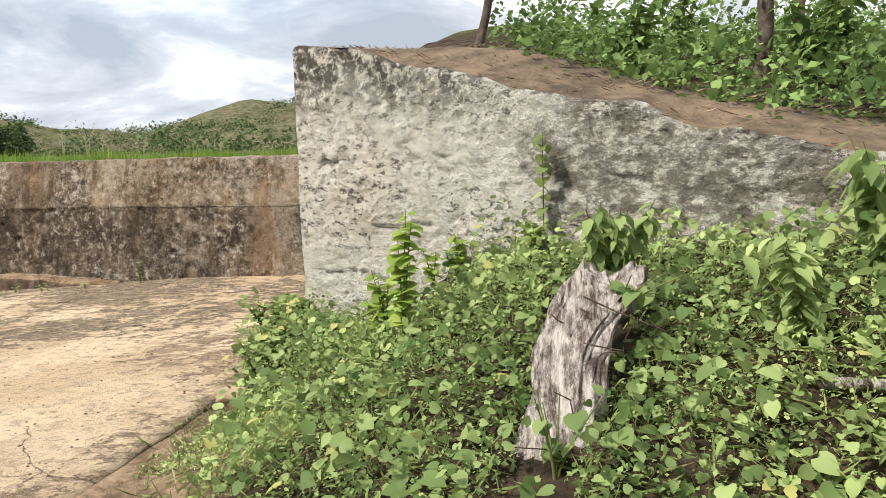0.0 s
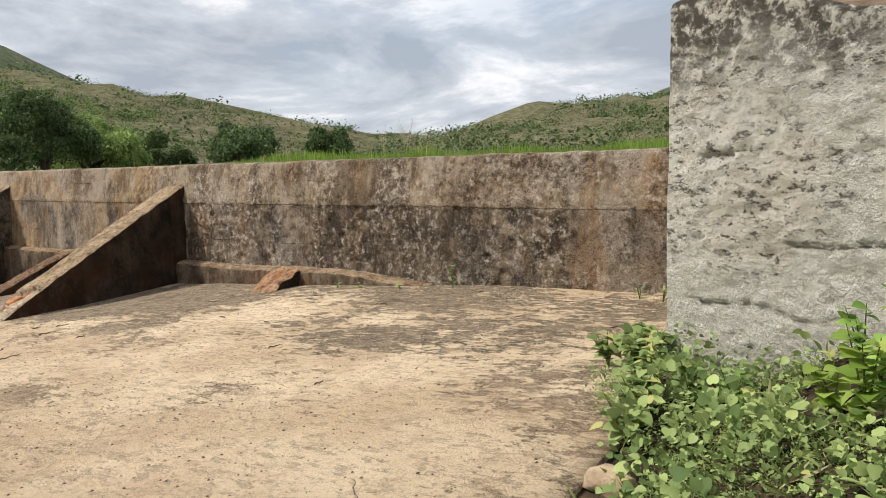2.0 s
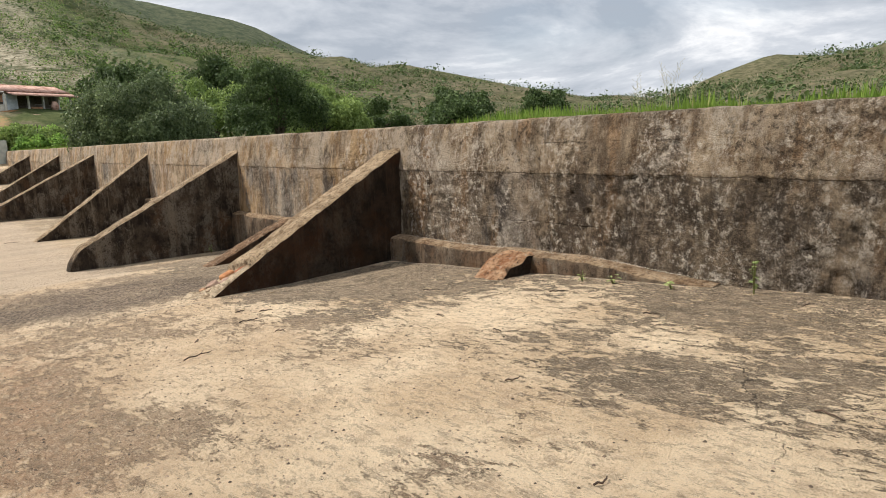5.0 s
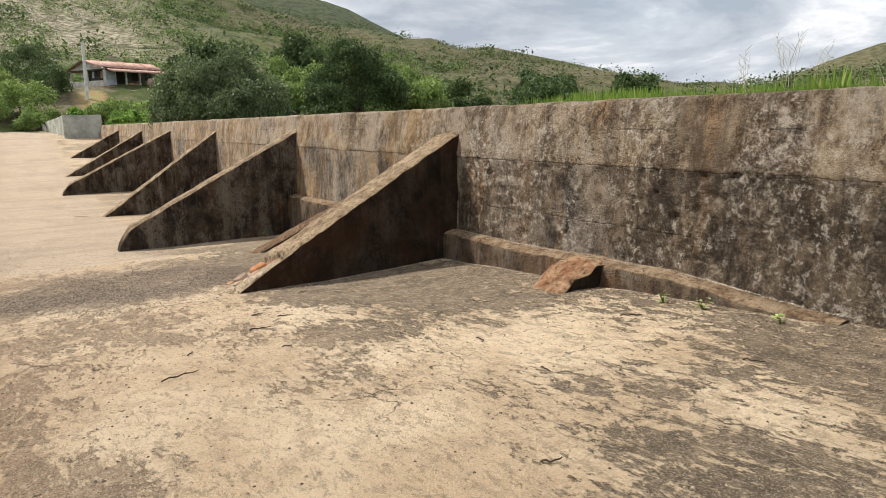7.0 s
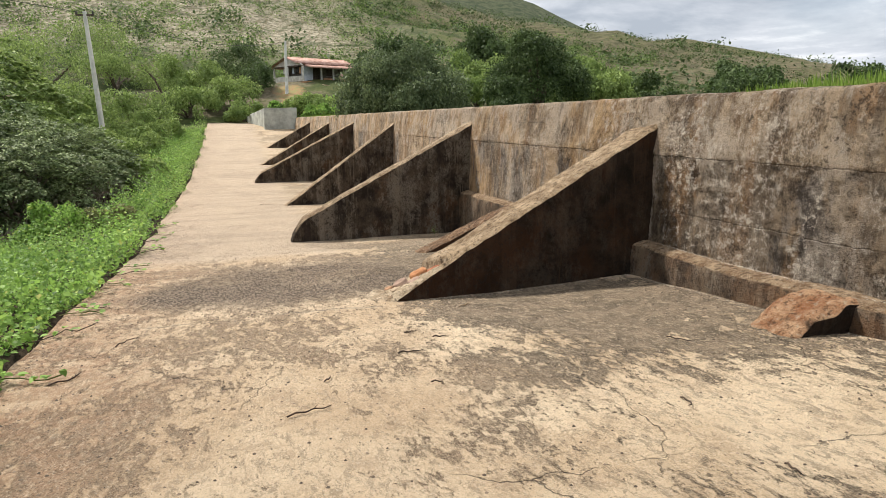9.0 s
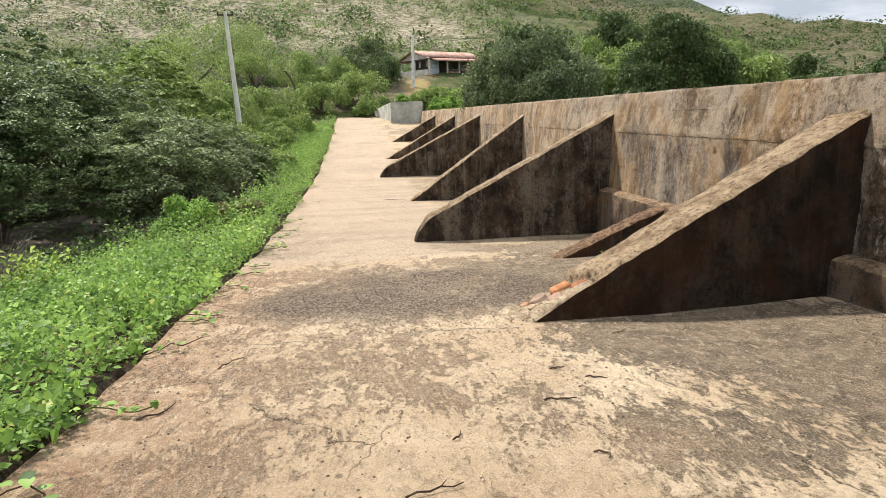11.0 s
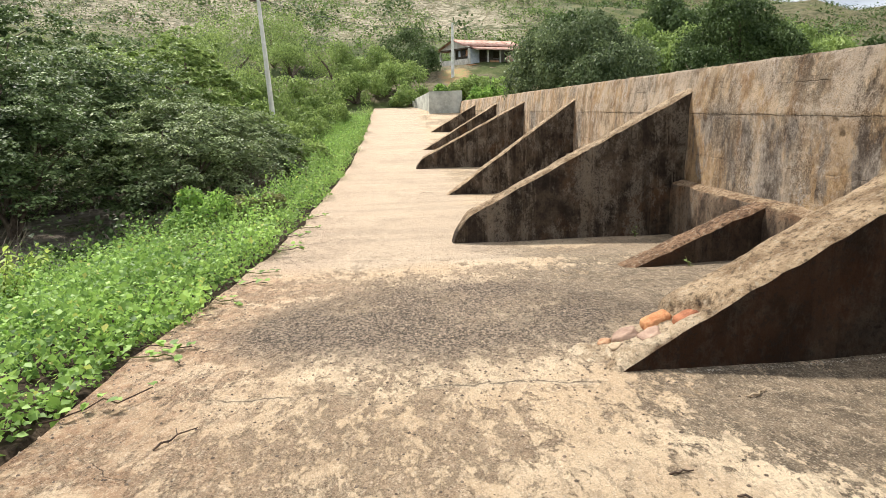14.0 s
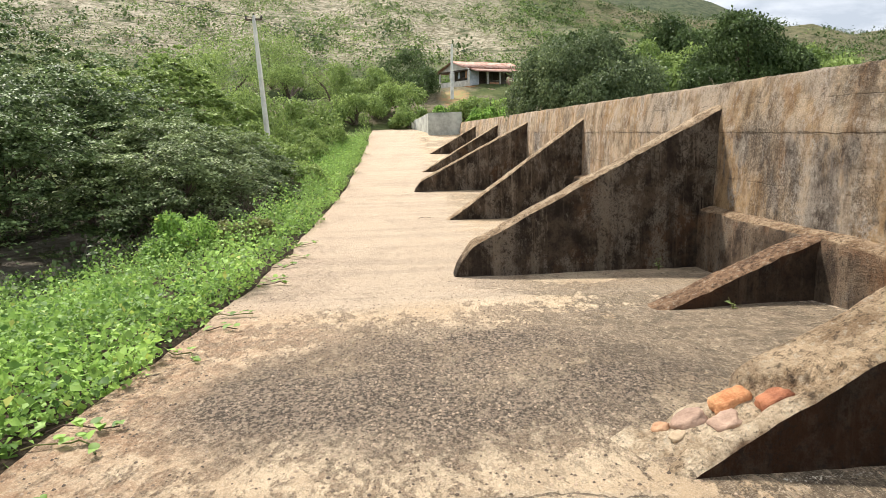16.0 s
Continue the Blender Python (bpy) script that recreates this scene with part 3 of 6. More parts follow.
def ground_z(x, y):
    x, y = np.asarray(x, float), np.asarray(y, float)
    fl = np.interp(x, FX, FZ)
    low = fl - 0.10 - 0.95 * smooth(-0.2, -5.0, y) * smooth(-75, -50, x) * smooth(3, -5, x)          # down to the gully
    up = 2.42 + 0.5 * smooth(9, 40, y)                                 # silted side behind the wall
    wz = smooth(7.30, 7.50, y)
    base = low * (1 - wz) + up * wz
    bank = 1.03 + 0.2 * np.clip(x + 3.5, 0, 7) * smooth(-2.2, 1.5, y) + 0.14 * np.clip(y, 0, 12) * smooth(-3.5, -1.8, x)
    behind = 4.4 - 0.5 * (x + 3.83)                                    # line of the wing wall's face
    back = np.interp(x, [-3.9, -2.3, -1, 0, 2, 6], [3.42, 3.4, 3.0, 2.75, 2.5, 2.5]) + 0.22 * np.clip(y - behind - 1.1, 0, 8)
    wb = smooth(0.25, 0.85, y - behind)
    bank = bank * (1 - wb) + np.maximum(bank, back) * wb
    we = smooth(-3.88, -3.74, x)
    base = base * (1 - we) + bank * we
    base = base + 2.1 * np.exp(-((x + 82) / 9) ** 2 - ((y - 11.5) / 8) ** 2)      # the house's terrace
    return base + hills(x, y)


# ---- mesh helpers ----
def mesh_np(name, v, f):
    """A mesh from arrays: vertices (n, 3) and faces (m, 3 or 4)."""
    me = bpy.data.meshes.new(name)
    v, f = np.asarray(v, np.float32), np.asarray(f, np.int32)
    k = f.shape[1]
    me.vertices.add(len(v))
    me.vertices.foreach_set("co", v.ravel())
    me.loops.add(f.size)
    me.loops.foreach_set("vertex_index", f.ravel())
    me.polygons.add(len(f))
    me.polygons.foreach_set("loop_start", np.arange(0, f.size, k, dtype=np.int32))
    me.update(calc_edges=True)
    me.validate()
    return me


def grid_faces(nu, nv, flip=False):
    i = np.arange(nu * nv).reshape(nu, nv)
    q = np.stack([i[:-1, :-1], i[1:, :-1], i[1:, 1:], i[:-1, 1:]], -1).reshape(-1, 4)
    return q[:, ::-1] if flip else q


def fractal(p, scale, octaves=4):
    return np.array([noise.fractal(Vector(q) * scale, 0.9, 2.0, octaves) for q in p])


def solid(name, mesh, mat, parent=None, label="", smooth_shade=False):
    mesh.materials.append(mat)
    if smooth_shade:
        mesh.polygons.foreach_set("use_smooth", np.ones(len(mesh.polygons), bool))
    ob = new(name, mesh)
    if parent:
        ob.parent = parent
    if label:
        ob["label"] = label
    return ob


def part(name, bm, mat, parent, label=""):
    me = bpy.data.meshes.new(name)
    bm.to_mesh(me)
    bm.free()
    return solid(name, me, mat, parent, label)


def block(x0, x1, y0, y1, z0, z1, bevel=0.02, cuts=0, rough=0.0):
    bm = bmesh.new()
    bmesh.ops.create_cube(bm, size=1)
    for v in bm.verts:
        v.co = Vector((x0 + (v.co.x + 0.5) * (x1 - x0), y0 + (v.co.y + 0.5) * (y1 - y0), z0 + (v.co.z + 0.5) * (z1 - z0)))
    if bevel:
        bmesh.ops.bevel(bm, geom=bm.edges[:], offset=bevel, segments=2, affect="EDGES")
    if cuts:
        bmesh.ops.subdivide_edges(bm, edges=bm.edges[:], cuts=cuts, use_grid_fill=True)
    if rough:
        for v in bm.verts:
            v.co += Vector(noise.noise_vector(v.co * 3.1)) * rough
    return bm


def tube(points, radii, sides=7, rough=0.0):
    """Vertices and quads of a tapered tube along points."""
    pts = [Vector(p) for p in points]
    vs, fs = [], []
    for i, p in enumerate(pts):
        d = (pts[min(i + 1, len(pts) - 1)] - pts[max(i - 1, 0)]).normalized()
        a = d.cross(Vector((0.31, 0.17, 0.93)) if abs(d.z) < 0.9 else Vector((1, 0, 0))).normalized()
        b = d.cross(a)
        for s in range(sides):
            t = 2 * math.pi * s / sides
            r = radii[i] * (1 + rough * noise.noise(Vector((p.x * 3 + s, p.y * 3, p.z * 3))))
            vs.append(p + (a * math.cos(t) + b * math.sin(t)) * r)
    n = len(pts)
    for i in range(n - 1):
        for s in range(sides):
            u = (s + 1) % sides
            fs.append((i * sides + s, i * sides + u, (i + 1) * sides + u, (i + 1) * sides + s))
    return [tuple(v) for v in vs], fs


class Heap:
    """Collects tubes and other quads into one mesh."""

    def __init__(self):
        self.v, self.f = [], []

    def add(self, vf):
        o = len(self.v)
        self.v += vf[0]
        self.f += [tuple(i + o for i in q) for q in vf[1]]
        return self

    def mesh(self, name):
        return mesh_np(name, np.array(self.v), np.array(self.f))


# ---- ground, apron floor ----
def growing(a, b, step, far, rate=1.09):
    mid = list(np.arange(a, b + 1e-6, step))
    lo, hi, s = a, b, step
    left, right = [], []
    while lo > -far or hi < far:
        s *= rate
        lo, hi = lo - s, hi + s
        left.append(lo)
        right.append(hi)
    return np.array(left[::-1] + mid + right)


def make_ground():
    xs = np.unique(np.round(np.concatenate([growing(-66, 8, 0.5, 2200), np.arange(-5, 3, 0.07)]), 3))
    ys = np.unique(np.round(np.concatenate([growing(-14, 16, 0.4, 2200), np.arange(-2, 8, 0.12)]), 3))
    X, Y = np.meshgrid(xs, ys, indexing="ij")
    Z = ground_z(X, Y)
    p = np.stack([X, Y, Z], -1).reshape(-1, 3)
    r = np.hypot(p[:, 0] + 8, p[:, 1] - 3)
    under = (p[:, 0] > -75) & (p[:, 0] < SIDE - 0.05) & (p[:, 1] > EDGE - 0.1) & (p[:, 1] < 7.5)
    bump = fractal(p * [1, 1, 0], 0.7, 3) * 0.05 + fractal(p * [1, 1, 0], 0.03, 5) * np.clip((r - 70) / 200, 0, 1) * 6
    p[:, 2] += np.where(under, -0.15, bump)
    me = mesh_np("ground", p, grid_faces(len(xs), len(ys)))
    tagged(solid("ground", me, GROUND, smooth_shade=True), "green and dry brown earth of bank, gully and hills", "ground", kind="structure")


def make_floor():
    xs = np.concatenate([np.arange(-78, -30, 0.5), np.arange(-30, SIDE - 0.05, 0.16), [SIDE]])
    ys = np.concatenate([np.arange(EDGE, 7.32, 0.16), [7.35]])
    X, Y = np.meshgrid(xs, ys, indexing="ij")
    p = np.stack([X, Y, floor_z(X, Y)], -1).reshape(-1, 3)
    p[:, 2] += fractal(p * [1, 1, 0], 0.8, 4) * 0.012
    near = p[:, 1] < EDGE + 0.01
    p[near, 1] += fractal(p[near] * [1, 1, 0], 0.5, 4) * 0.12
    east = p[:, 0] > SIDE - 0.01
    p[east, 0] += fractal(p[east] * [1, 1, 0], 1.1, 3) * 0.04
    nu, nv = len(xs), len(ys)
    f = grid_faces(nu, nv)
    idx = np.arange(nu * nv).reshape(nu, nv)
    v, fs = [p], [f]
    base = len(p)
    for line, flip in ((idx[:, 0], False), (idx[-1, :], False)):      # the slab's broken edges
        low = p[line].copy()
        low[:, 2] -= 0.22
        m = len(line)
        a, b = line, base + np.arange(m)
        fs.append(np.stack([a[1:], a[:-1], b[:-1], b[1:]], -1)[:, ::-1] if flip else np.stack([a[1:], a[:-1], b[:-1], b[1:]], -1))
        v.append(low)
        base += m
    me = mesh_np("floor", np.concatenate(v), np.concatenate(fs))
    tagged(solid("floor", me, FLOOR, smooth_shade=True), "silt-stained pale concrete spillway apron with dark patches", "floor", kind="structure")


# ---- weir wall, ledge, buttresses ----
def make_wall():
    """Fine grid where the walk passes close, coarser beyond."""
    xs = np.concatenate([np.arange(-63, -30, 0.4), np.arange(-30, -17, 0.10), np.arange(-17, -3.9, 0.027), np.arange(-3.9, 1.01, 0.11)])
    face = [-0.6, -0.2, 0.2] + list(np.arange(0.40, CREST - 0.03, 0.031)) + [CREST - 0.03]
    prof = [(FACE + 0.04 * max(0, z - 0.9) + (0.13 * max(0, z - 1.92)) - 0.018 * float(smooth(1.90, 1.94, z)), z) for z in face]
    top_y = prof[-1][0]
    prof += [(top_y + 0.03, CREST), (top_y + 0.2, CREST + 0.01), (top_y + 0.38, CREST + 0.005), (top_y + 0.42, CREST - 0.03), (top_y + 0.44, 1.6)]
    p = np.array([[x, y, z] for x in xs for y, z in prof])
    n = fractal(p, 1.6, 5) * 0.018 + fractal(p, 0.35, 3) * 0.02
    close = smooth(-18, -16, p[:, 0])
    patchy = np.clip(fractal(p * [1, 1, 0.7], 0.9, 3) + 0.75, 0.25, 1.3) * np.where(p[:, 2] < 1.92, 1.0, 0.6)
    pit = fractal(p * [1, 1, 1.25], 8.5, 5)
    n += close * patchy * (np.clip(pit - 0.05, 0, 0.8) * 0.05 - np.clip(-pit - 0.25, 0, 0.6) * 0.022)
    groove = np.zeros(len(p))
    waver = 0.02 * np.sin(p[:, 0] * 0.9) + fractal(p * [1, 0, 0], 3.0, 3) * 0.012
    for j, keep, deep in ((1.30, -0.1, 0.012), (1.92, 0.35, 0.016), (2.30, -0.15, 0.012)):
        groove += deep * np.exp(-((p[:, 2] - j - waver) / 0.021) ** 2) * (keep + fractal(p * [1, 0, 0] + [j * 9, 0, 0], 1.1, 3) * 0.9).clip(0, 1)
    isface = p[:, 1] < top_y + 0.02
    p[:, 1] += np.where(isface, n + groove, 0)
    p[:, 2] += np.where(p[:, 2] > CREST - 0.05, fractal(p, 1.1, 4) * 0.014 + fractal(p, 6, 3) * 0.008, 0)
    me = mesh_np("wall", p, grid_faces(len(xs), len(prof), True))
    tagged(solid("wall_weir", me, WALL, smooth_shade=True), "long weathered brown concrete weir wall with vertical streaks", "wall", kind="structure")


def make_ledge(x0, x1, top=0.86, depth=0.24):
    xs = np.concatenate([np.arange(x0, -20, 0.12), np.arange(-20, x1, 0.04)])
    prof = [(-depth, -0.5), (-depth, 0.1), (-depth + 0.01, 0.4), (-depth + 0.015, 0.7), (-depth + 0.03, top - 0.03), (-depth + 0.07, top), (-0.05, top + 0.025), (0.1, top + 0.03)]
    p = np.array([[x, FACE + y, z] for x in xs for y, z in prof])
    p[:, 1] += fractal(p, 1.5, 5) * 0.03 + np.clip(fractal(p, 7, 4), 0, 1) * 0.02
    p[:, 2] += np.where(p[:, 2] > top - 0.1, fractal(p, 1.2, 4) * 0.03 + 0.024 * np.clip(p[:, 0] + 12, 0, 6), 0)
    p[:, 2] -= np.where(p[:, 2] > 0.3, 0.10 * smooth(-9.6, -7.85, p[:, 0]) * (p[:, 2] - 0.3) / 0.6, 0)
    me = mesh_np("ledge", p, grid_faces(len(xs), len(prof), True))
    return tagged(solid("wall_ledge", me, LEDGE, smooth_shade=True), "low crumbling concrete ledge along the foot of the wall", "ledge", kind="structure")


def make_buttress(x_near, width, toe_y, top_z=2.33, blunt=0.03, back_y=7.34, foot=None, label="", sag=0.0, rough=0.02, broken=0.0, mat=None, skew=0.0, tops=3, cap=None):
    """A sloping wedge from a toe on the floor up to the wall; the near face is the one that looks towards +x."""
    n = 90 if broken else 44
    foot = float(floor_z(x_near, toe_y)) if foot is None else foot
    rows = []
    for i in range(n + 1):
        s = i / n
        s = s ** 1.25
        y = toe_y + (back_y - toe_y) * s
        round_toe = blunt * min(1.0, math.sqrt(max(0.0, s) / 0.07)) if blunt > 0.1 else blunt
        zt = foot + round_toe + (top_z - foot - blunt) * s + sag * math.sin(math.pi * s)
        ring = []
        m = 9
        zb = foot - 0.35
        for j in range(m + 1):
            ring.append((x_near, y, zb + (zt - 0.035 - zb) * j / m))
        ring += [(x_near - 0.035, y, zt)]
        for j in range(1, tops + 1):
            ring.append((x_near - 0.035 - (width - 0.07) * j / (tops + 1), y, zt + 0.01))
        ring += [(x_near - width + 0.035, y, zt)]
        for j in range(m + 1):
            ring.append((x_near - width, y, zt - 0.035 - (zt - 0.035 - zb) * j / m))
        tilt_x = 0.065 if x_near > -19.9 else 0.0
        ring = [(a, b, c - tilt_x * (x_near - a)) for a, b, c in ring]
        if skew:
            ring = [(a, b + skew * (1 - s) ** 4 * (0.5 - (x_near - a) / width), c) for a, b, c in ring]
        if broken:
            hollow = []
            for a, b, c in ring:
                u = (x_near - a) / width
                lip = 4.47 + 0.5 * max(0.0, 0.78 - u) + 0.03 * noise.noise(Vector((a * 9, 3, 1)))
                rim = 0.22 + 0.10 * noise.noise(Vector((2, b * 5, 5))) - 0.12 * float(smooth(4.1, 4.6, b))
                dip = broken * float(smooth(3.86, 4.02, b) * smooth(lip + 0.02, lip - 0.03, b) * smooth(rim, rim + 0.12, u))
                dip *= 0.8 + 0.5 * noise.noise(Vector((a * 7, b * 7, 2)))
                hollow.append((a, b, c - dip * max(0.0, (c - zb) / (zt - zb)) ** 2))
            ring = hollow
        rows.append(ring)
    k = len(rows[0])
    p = np.array([q for r in rows for q in r], float)
    d = np.array([noise.turbulence_vector(Vector(q) * 2.2, 4, False) for q in p]) - 0.5
    p += d * rough * 0.8 + np.array([noise.noise_vector(Vector(q) * 9) for q in p]) * rough * 0.4
    col = np.tile(np.arange(k - 1), n)
    upper = (col >= m) & (col <= m + tops + 2)
    quads = grid_faces(n + 1, k)
    ob = new("buttress")
    ob.location = (x_near - width / 2, toe_y, foot)
    for piece, pick, caps in (("body", quads[~upper], [tuple(range(k)), tuple(range(n * k, n * k + k))]), ("coping", quads[upper], [])):
        me = bpy.data.meshes.new(piece)
        me.from_pydata([tuple(q) for q in p - np.array(ob.location)], [], [tuple(q) for q in pick] + caps)
        bm = bmesh.new()
        bm.from_mesh(me)
        bmesh.ops.delete(bm, geom=[v for v in bm.verts if not v.link_faces], context="VERTS")
        bmesh.ops.recalc_face_normals(bm, faces=bm.faces[:])
        if piece == "coping" and sum(q.normal.z for q in bm.faces) < 0:
            bmesh.ops.reverse_faces(bm, faces=bm.faces[:])
        bm.to_mesh(me)
        bm.free()
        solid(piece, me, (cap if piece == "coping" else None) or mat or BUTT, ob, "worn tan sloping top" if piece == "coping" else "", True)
    return tagged(ob, label or "sloping stained concrete buttress against the weir wall, sides coloured dark for shade", "buttress", "buttresses of the weir wall")


make_ground()
make_floor()
make_wall()
make_ledge(-62, -7.85)
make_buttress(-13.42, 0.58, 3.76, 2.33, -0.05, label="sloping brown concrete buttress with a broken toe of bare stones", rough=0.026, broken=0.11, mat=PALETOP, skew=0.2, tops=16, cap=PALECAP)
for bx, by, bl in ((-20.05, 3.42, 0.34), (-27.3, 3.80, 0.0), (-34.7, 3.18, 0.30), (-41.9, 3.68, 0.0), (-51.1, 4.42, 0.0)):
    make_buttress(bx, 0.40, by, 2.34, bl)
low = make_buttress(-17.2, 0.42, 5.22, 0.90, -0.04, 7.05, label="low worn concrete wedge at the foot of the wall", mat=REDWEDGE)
low.name = "low_wedge"


def make_stub():
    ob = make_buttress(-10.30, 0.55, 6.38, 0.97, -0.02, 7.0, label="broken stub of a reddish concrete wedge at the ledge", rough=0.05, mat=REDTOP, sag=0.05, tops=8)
    ob.name = "broken_stub"


# ---- wing wall and abutment ----
WX = [-3.95, -3.68, -3.3, -2.84, -2.42, -2.09, -1.61, -1.29, -0.97, -0.67, -0.42, -0.14, 1.2, 3.5]
WZ = [3.56, 3.54, 3.48, 3.33, 3.20, 3.09, 2.96, 2.90, 2.82, 2.71, 2.63, 2.57, 2.35, 2.1]
BZ = [3.57, 3.57, 3.56, 3.55, 3.5, 3.40, 3.22, 3.12, 3.02, 2.92, 2.86, 2.8, 2.55, 2.3]


def make_abutment():
    """The rough plastered wing wall that slants away from the apron, and its end that runs back to the weir wall."""
    th = 0.95
    us = np.concatenate([np.arange(0, 4.5, 0.022), np.arange(4.5, 8.2, 0.1)])
    nz = 120
    rings = []
    for u in us:
        x, y = -3.93 + 0.894 * u, 4.45 - 0.447 * u
        zt, zb = np.interp(x, WX, WZ), np.interp(x, WX, BZ)
        col = [(x, y, 0.7 + (zt - 0.02 - 0.7) * j / (nz - 1)) for j in range(nz)]
        col += [(x + 0.447 * th * s, y + 0.894 * th * s, zt + (zb - zt) * s + 0.02 * (0 < s < 1)) for s in (0.03, 0.25, 0.5, 0.75, 1.0)]
        col += [(x + 0.447 * th, y + 0.894 * th, 1.0)]
        rings.append(col)
    k = len(rings[0])
    p = np.array([q for r in rings for q in r], float)
    face = (np.arange(len(p)) % k) < nz
    course = np.sin(p[:, 2] * 9.0 + p[:, 0] * 0.7 + fractal(p, 0.7, 3) * 2.5)
    slant = p @ np.array([[0.85, 0.0, 0.52], [0.2, 1, 0], [-0.9, 0.0, 1.7]])
    pock = fractal(slant, 15.0, 3)
    d = fractal(p, 3.2, 6) * 0.022 + fractal(p, 14.0, 4) * 0.016 + fractal(p, 0.8, 3) * 0.03 - 0.014 * np.clip(course - 0.72, 0, 1) * 3
    d -= np.clip(pock - 0.15, 0, 0.6) * 0.03
    for level, a, b in ((2.00, -3.15, -2.5), (1.78, -2.45, -2.15), (1.55, -3.9, -2.9), (2.55, -3.9, -3.3)):      # open cracks between courses
        run = smooth(a, a + 0.1, p[:, 0]) * smooth(b, b - 0.1, p[:, 0])
        d -= 0.035 * run * np.exp(-((p[:, 2] - level - 0.02 * np.sin(p[:, 0] * 9)) / 0.016) ** 2)
    d *= 0.25 + 0.75 * smooth(0.0, 0.35, np.repeat(us, k))
    p[face, 0] -= 0.447 * d[face]
    p[face, 1] -= 0.894 * d[face]
    p[~face, 2] += fractal(p[~face], 2.0, 5) * 0.05
    f = grid_faces(len(us), k)
    top = np.zeros(len(f), int)
    cols = np.tile(np.arange(k - 1), len(us) - 1)
    top[cols >= nz] = 1
    me = mesh_np("wing_wall", p, f)
    me.materials.append(PIER)
    ob = solid("wall_wing", me, EARTH, smooth_shade=True)
    me.polygons.foreach_set("material_index", top.astype(np.int32))
    tagged(ob, "rough whitewashed masonry wing wall with dark lichen", "wall", kind="structure")
    ys = np.arange(4.47, 7.75, 0.08)
    prof = [(-3.89, 0.7 + 2.83 * j / 30) for j in range(31)] + [(-3.86, 3.55), (-3.6, 3.56), (-3.3, 3.55), (-3.25, 1.0)]
    q = np.array([[x, y, z] for y in ys for x, z in prof])
    q[:, 0] += fractal(q, 2.5, 5) * 0.03
    me = mesh_np("end_wall", q, grid_faces(len(ys), len(prof), False))
    tagged(solid("wall_abutment", me, PIER, smooth_shade=True), "rough pale plastered end of the abutment", "wall", kind="structure")


# ---- foliage ----
HEART = (np.array([(0, 0, 0), (0, 0.5, -0.05), (0, 1.02, -0.2), (0.26, -0.14, 0.03), (0.47, 0.08, 0.07), (0.50, 0.40, 0.07), (0.30, 0.74, -0.02),
                   (-0.26, -0.14, 0.03), (-0.47, 0.08, 0.07), (-0.50, 0.40, 0.07), (-0.30, 0.74, -0.02)]),
         np.array([(0, 3, 4), (0, 4, 1), (4, 5, 1), (5, 6, 1), (6, 2, 1), (0, 8, 7), (0, 1, 8), (8, 1, 9), (9, 1, 10), (10, 1, 2)]))
LANCE = (np.array([(0, 0, 0), (0, 0.35, -0.03), (0, 0.7, -0.07), (0, 1.05, -0.2), (0.17, 0.14, 0.03), (0.26, 0.36, 0.05), (0.20, 0.66, 0.0), (0.08, 0.88, -0.1),
                   (-0.17, 0.14, 0.03), (-0.26, 0.36, 0.05), (-0.20, 0.66, 0.0), (-0.08, 0.88, -0.1)]),
         np.array([(0, 4, 1), (4, 5, 1), (5, 6, 1), (1, 6, 2), (6, 7, 2), (7, 3, 2), (0, 1, 8), (8, 1, 9), (9, 1, 10), (1, 2, 10), (10, 2, 11), (11, 2, 3)]))
CHIP = (np.array([(0, 0, 0), (0.33, 0.5, 0.10), (0, 1, -0.05), (-0.33, 0.5, 0.10)]), np.array([(0, 1, 2), (0, 2, 3)]))
DIAMOND = (np.array([(0, 0, 0), (0.42, 0.4, 0.07), (0, 1, -0.14), (-0.42, 0.4, 0.07), (0, 0.5, -0.03)]), np.array([(0, 1, 4), (4, 1, 2), (0, 4, 3), (4, 2, 3)]))
BLADE = (np.array([(-0.03, 0, 0), (0.03, 0, 0), (0.02, 0.55, 0.05), (0, 1, 0.22)]), np.array([(0, 1, 2), (0, 2, 3)]))


def scatter(name, shape, pos, size, yaw, tilt, roll=None):
    """One mesh of many leaves: tilt is the leaf's rise above level, in radians."""
    tv, tf = shape
    n, k = len(pos), len(tv)
    roll = np.zeros(n) if roll is None else roll
    v = tv[None] * np.asarray(size)[:, None, None]
    cr, sr = np.cos(roll)[:, None], np.sin(roll)[:, None]
    x, y, z = v[..., 0] * cr + v[..., 2] * sr, v[..., 1], -v[..., 0] * sr + v[..., 2] * cr
    ct, st = np.cos(tilt)[:, None], np.sin(tilt)[:, None]
    y, z = y * ct - z * st, y * st + z * ct
    cy, sy = np.cos(yaw)[:, None], np.sin(yaw)[:, None]
    x, y = x * cy - y * sy, x * sy + y * cy
    out = np.stack([x, y, z], -1) + np.asarray(pos)[:, None, :]
    f = (tf[None] + (np.arange(n) * k)[:, None, None]).reshape(-1, 3)
    me = mesh_np(name, out.reshape(-1, 3), f)
    me.polygons.foreach_set("use_smooth", np.ones(len(me.polygons), bool))
    return me


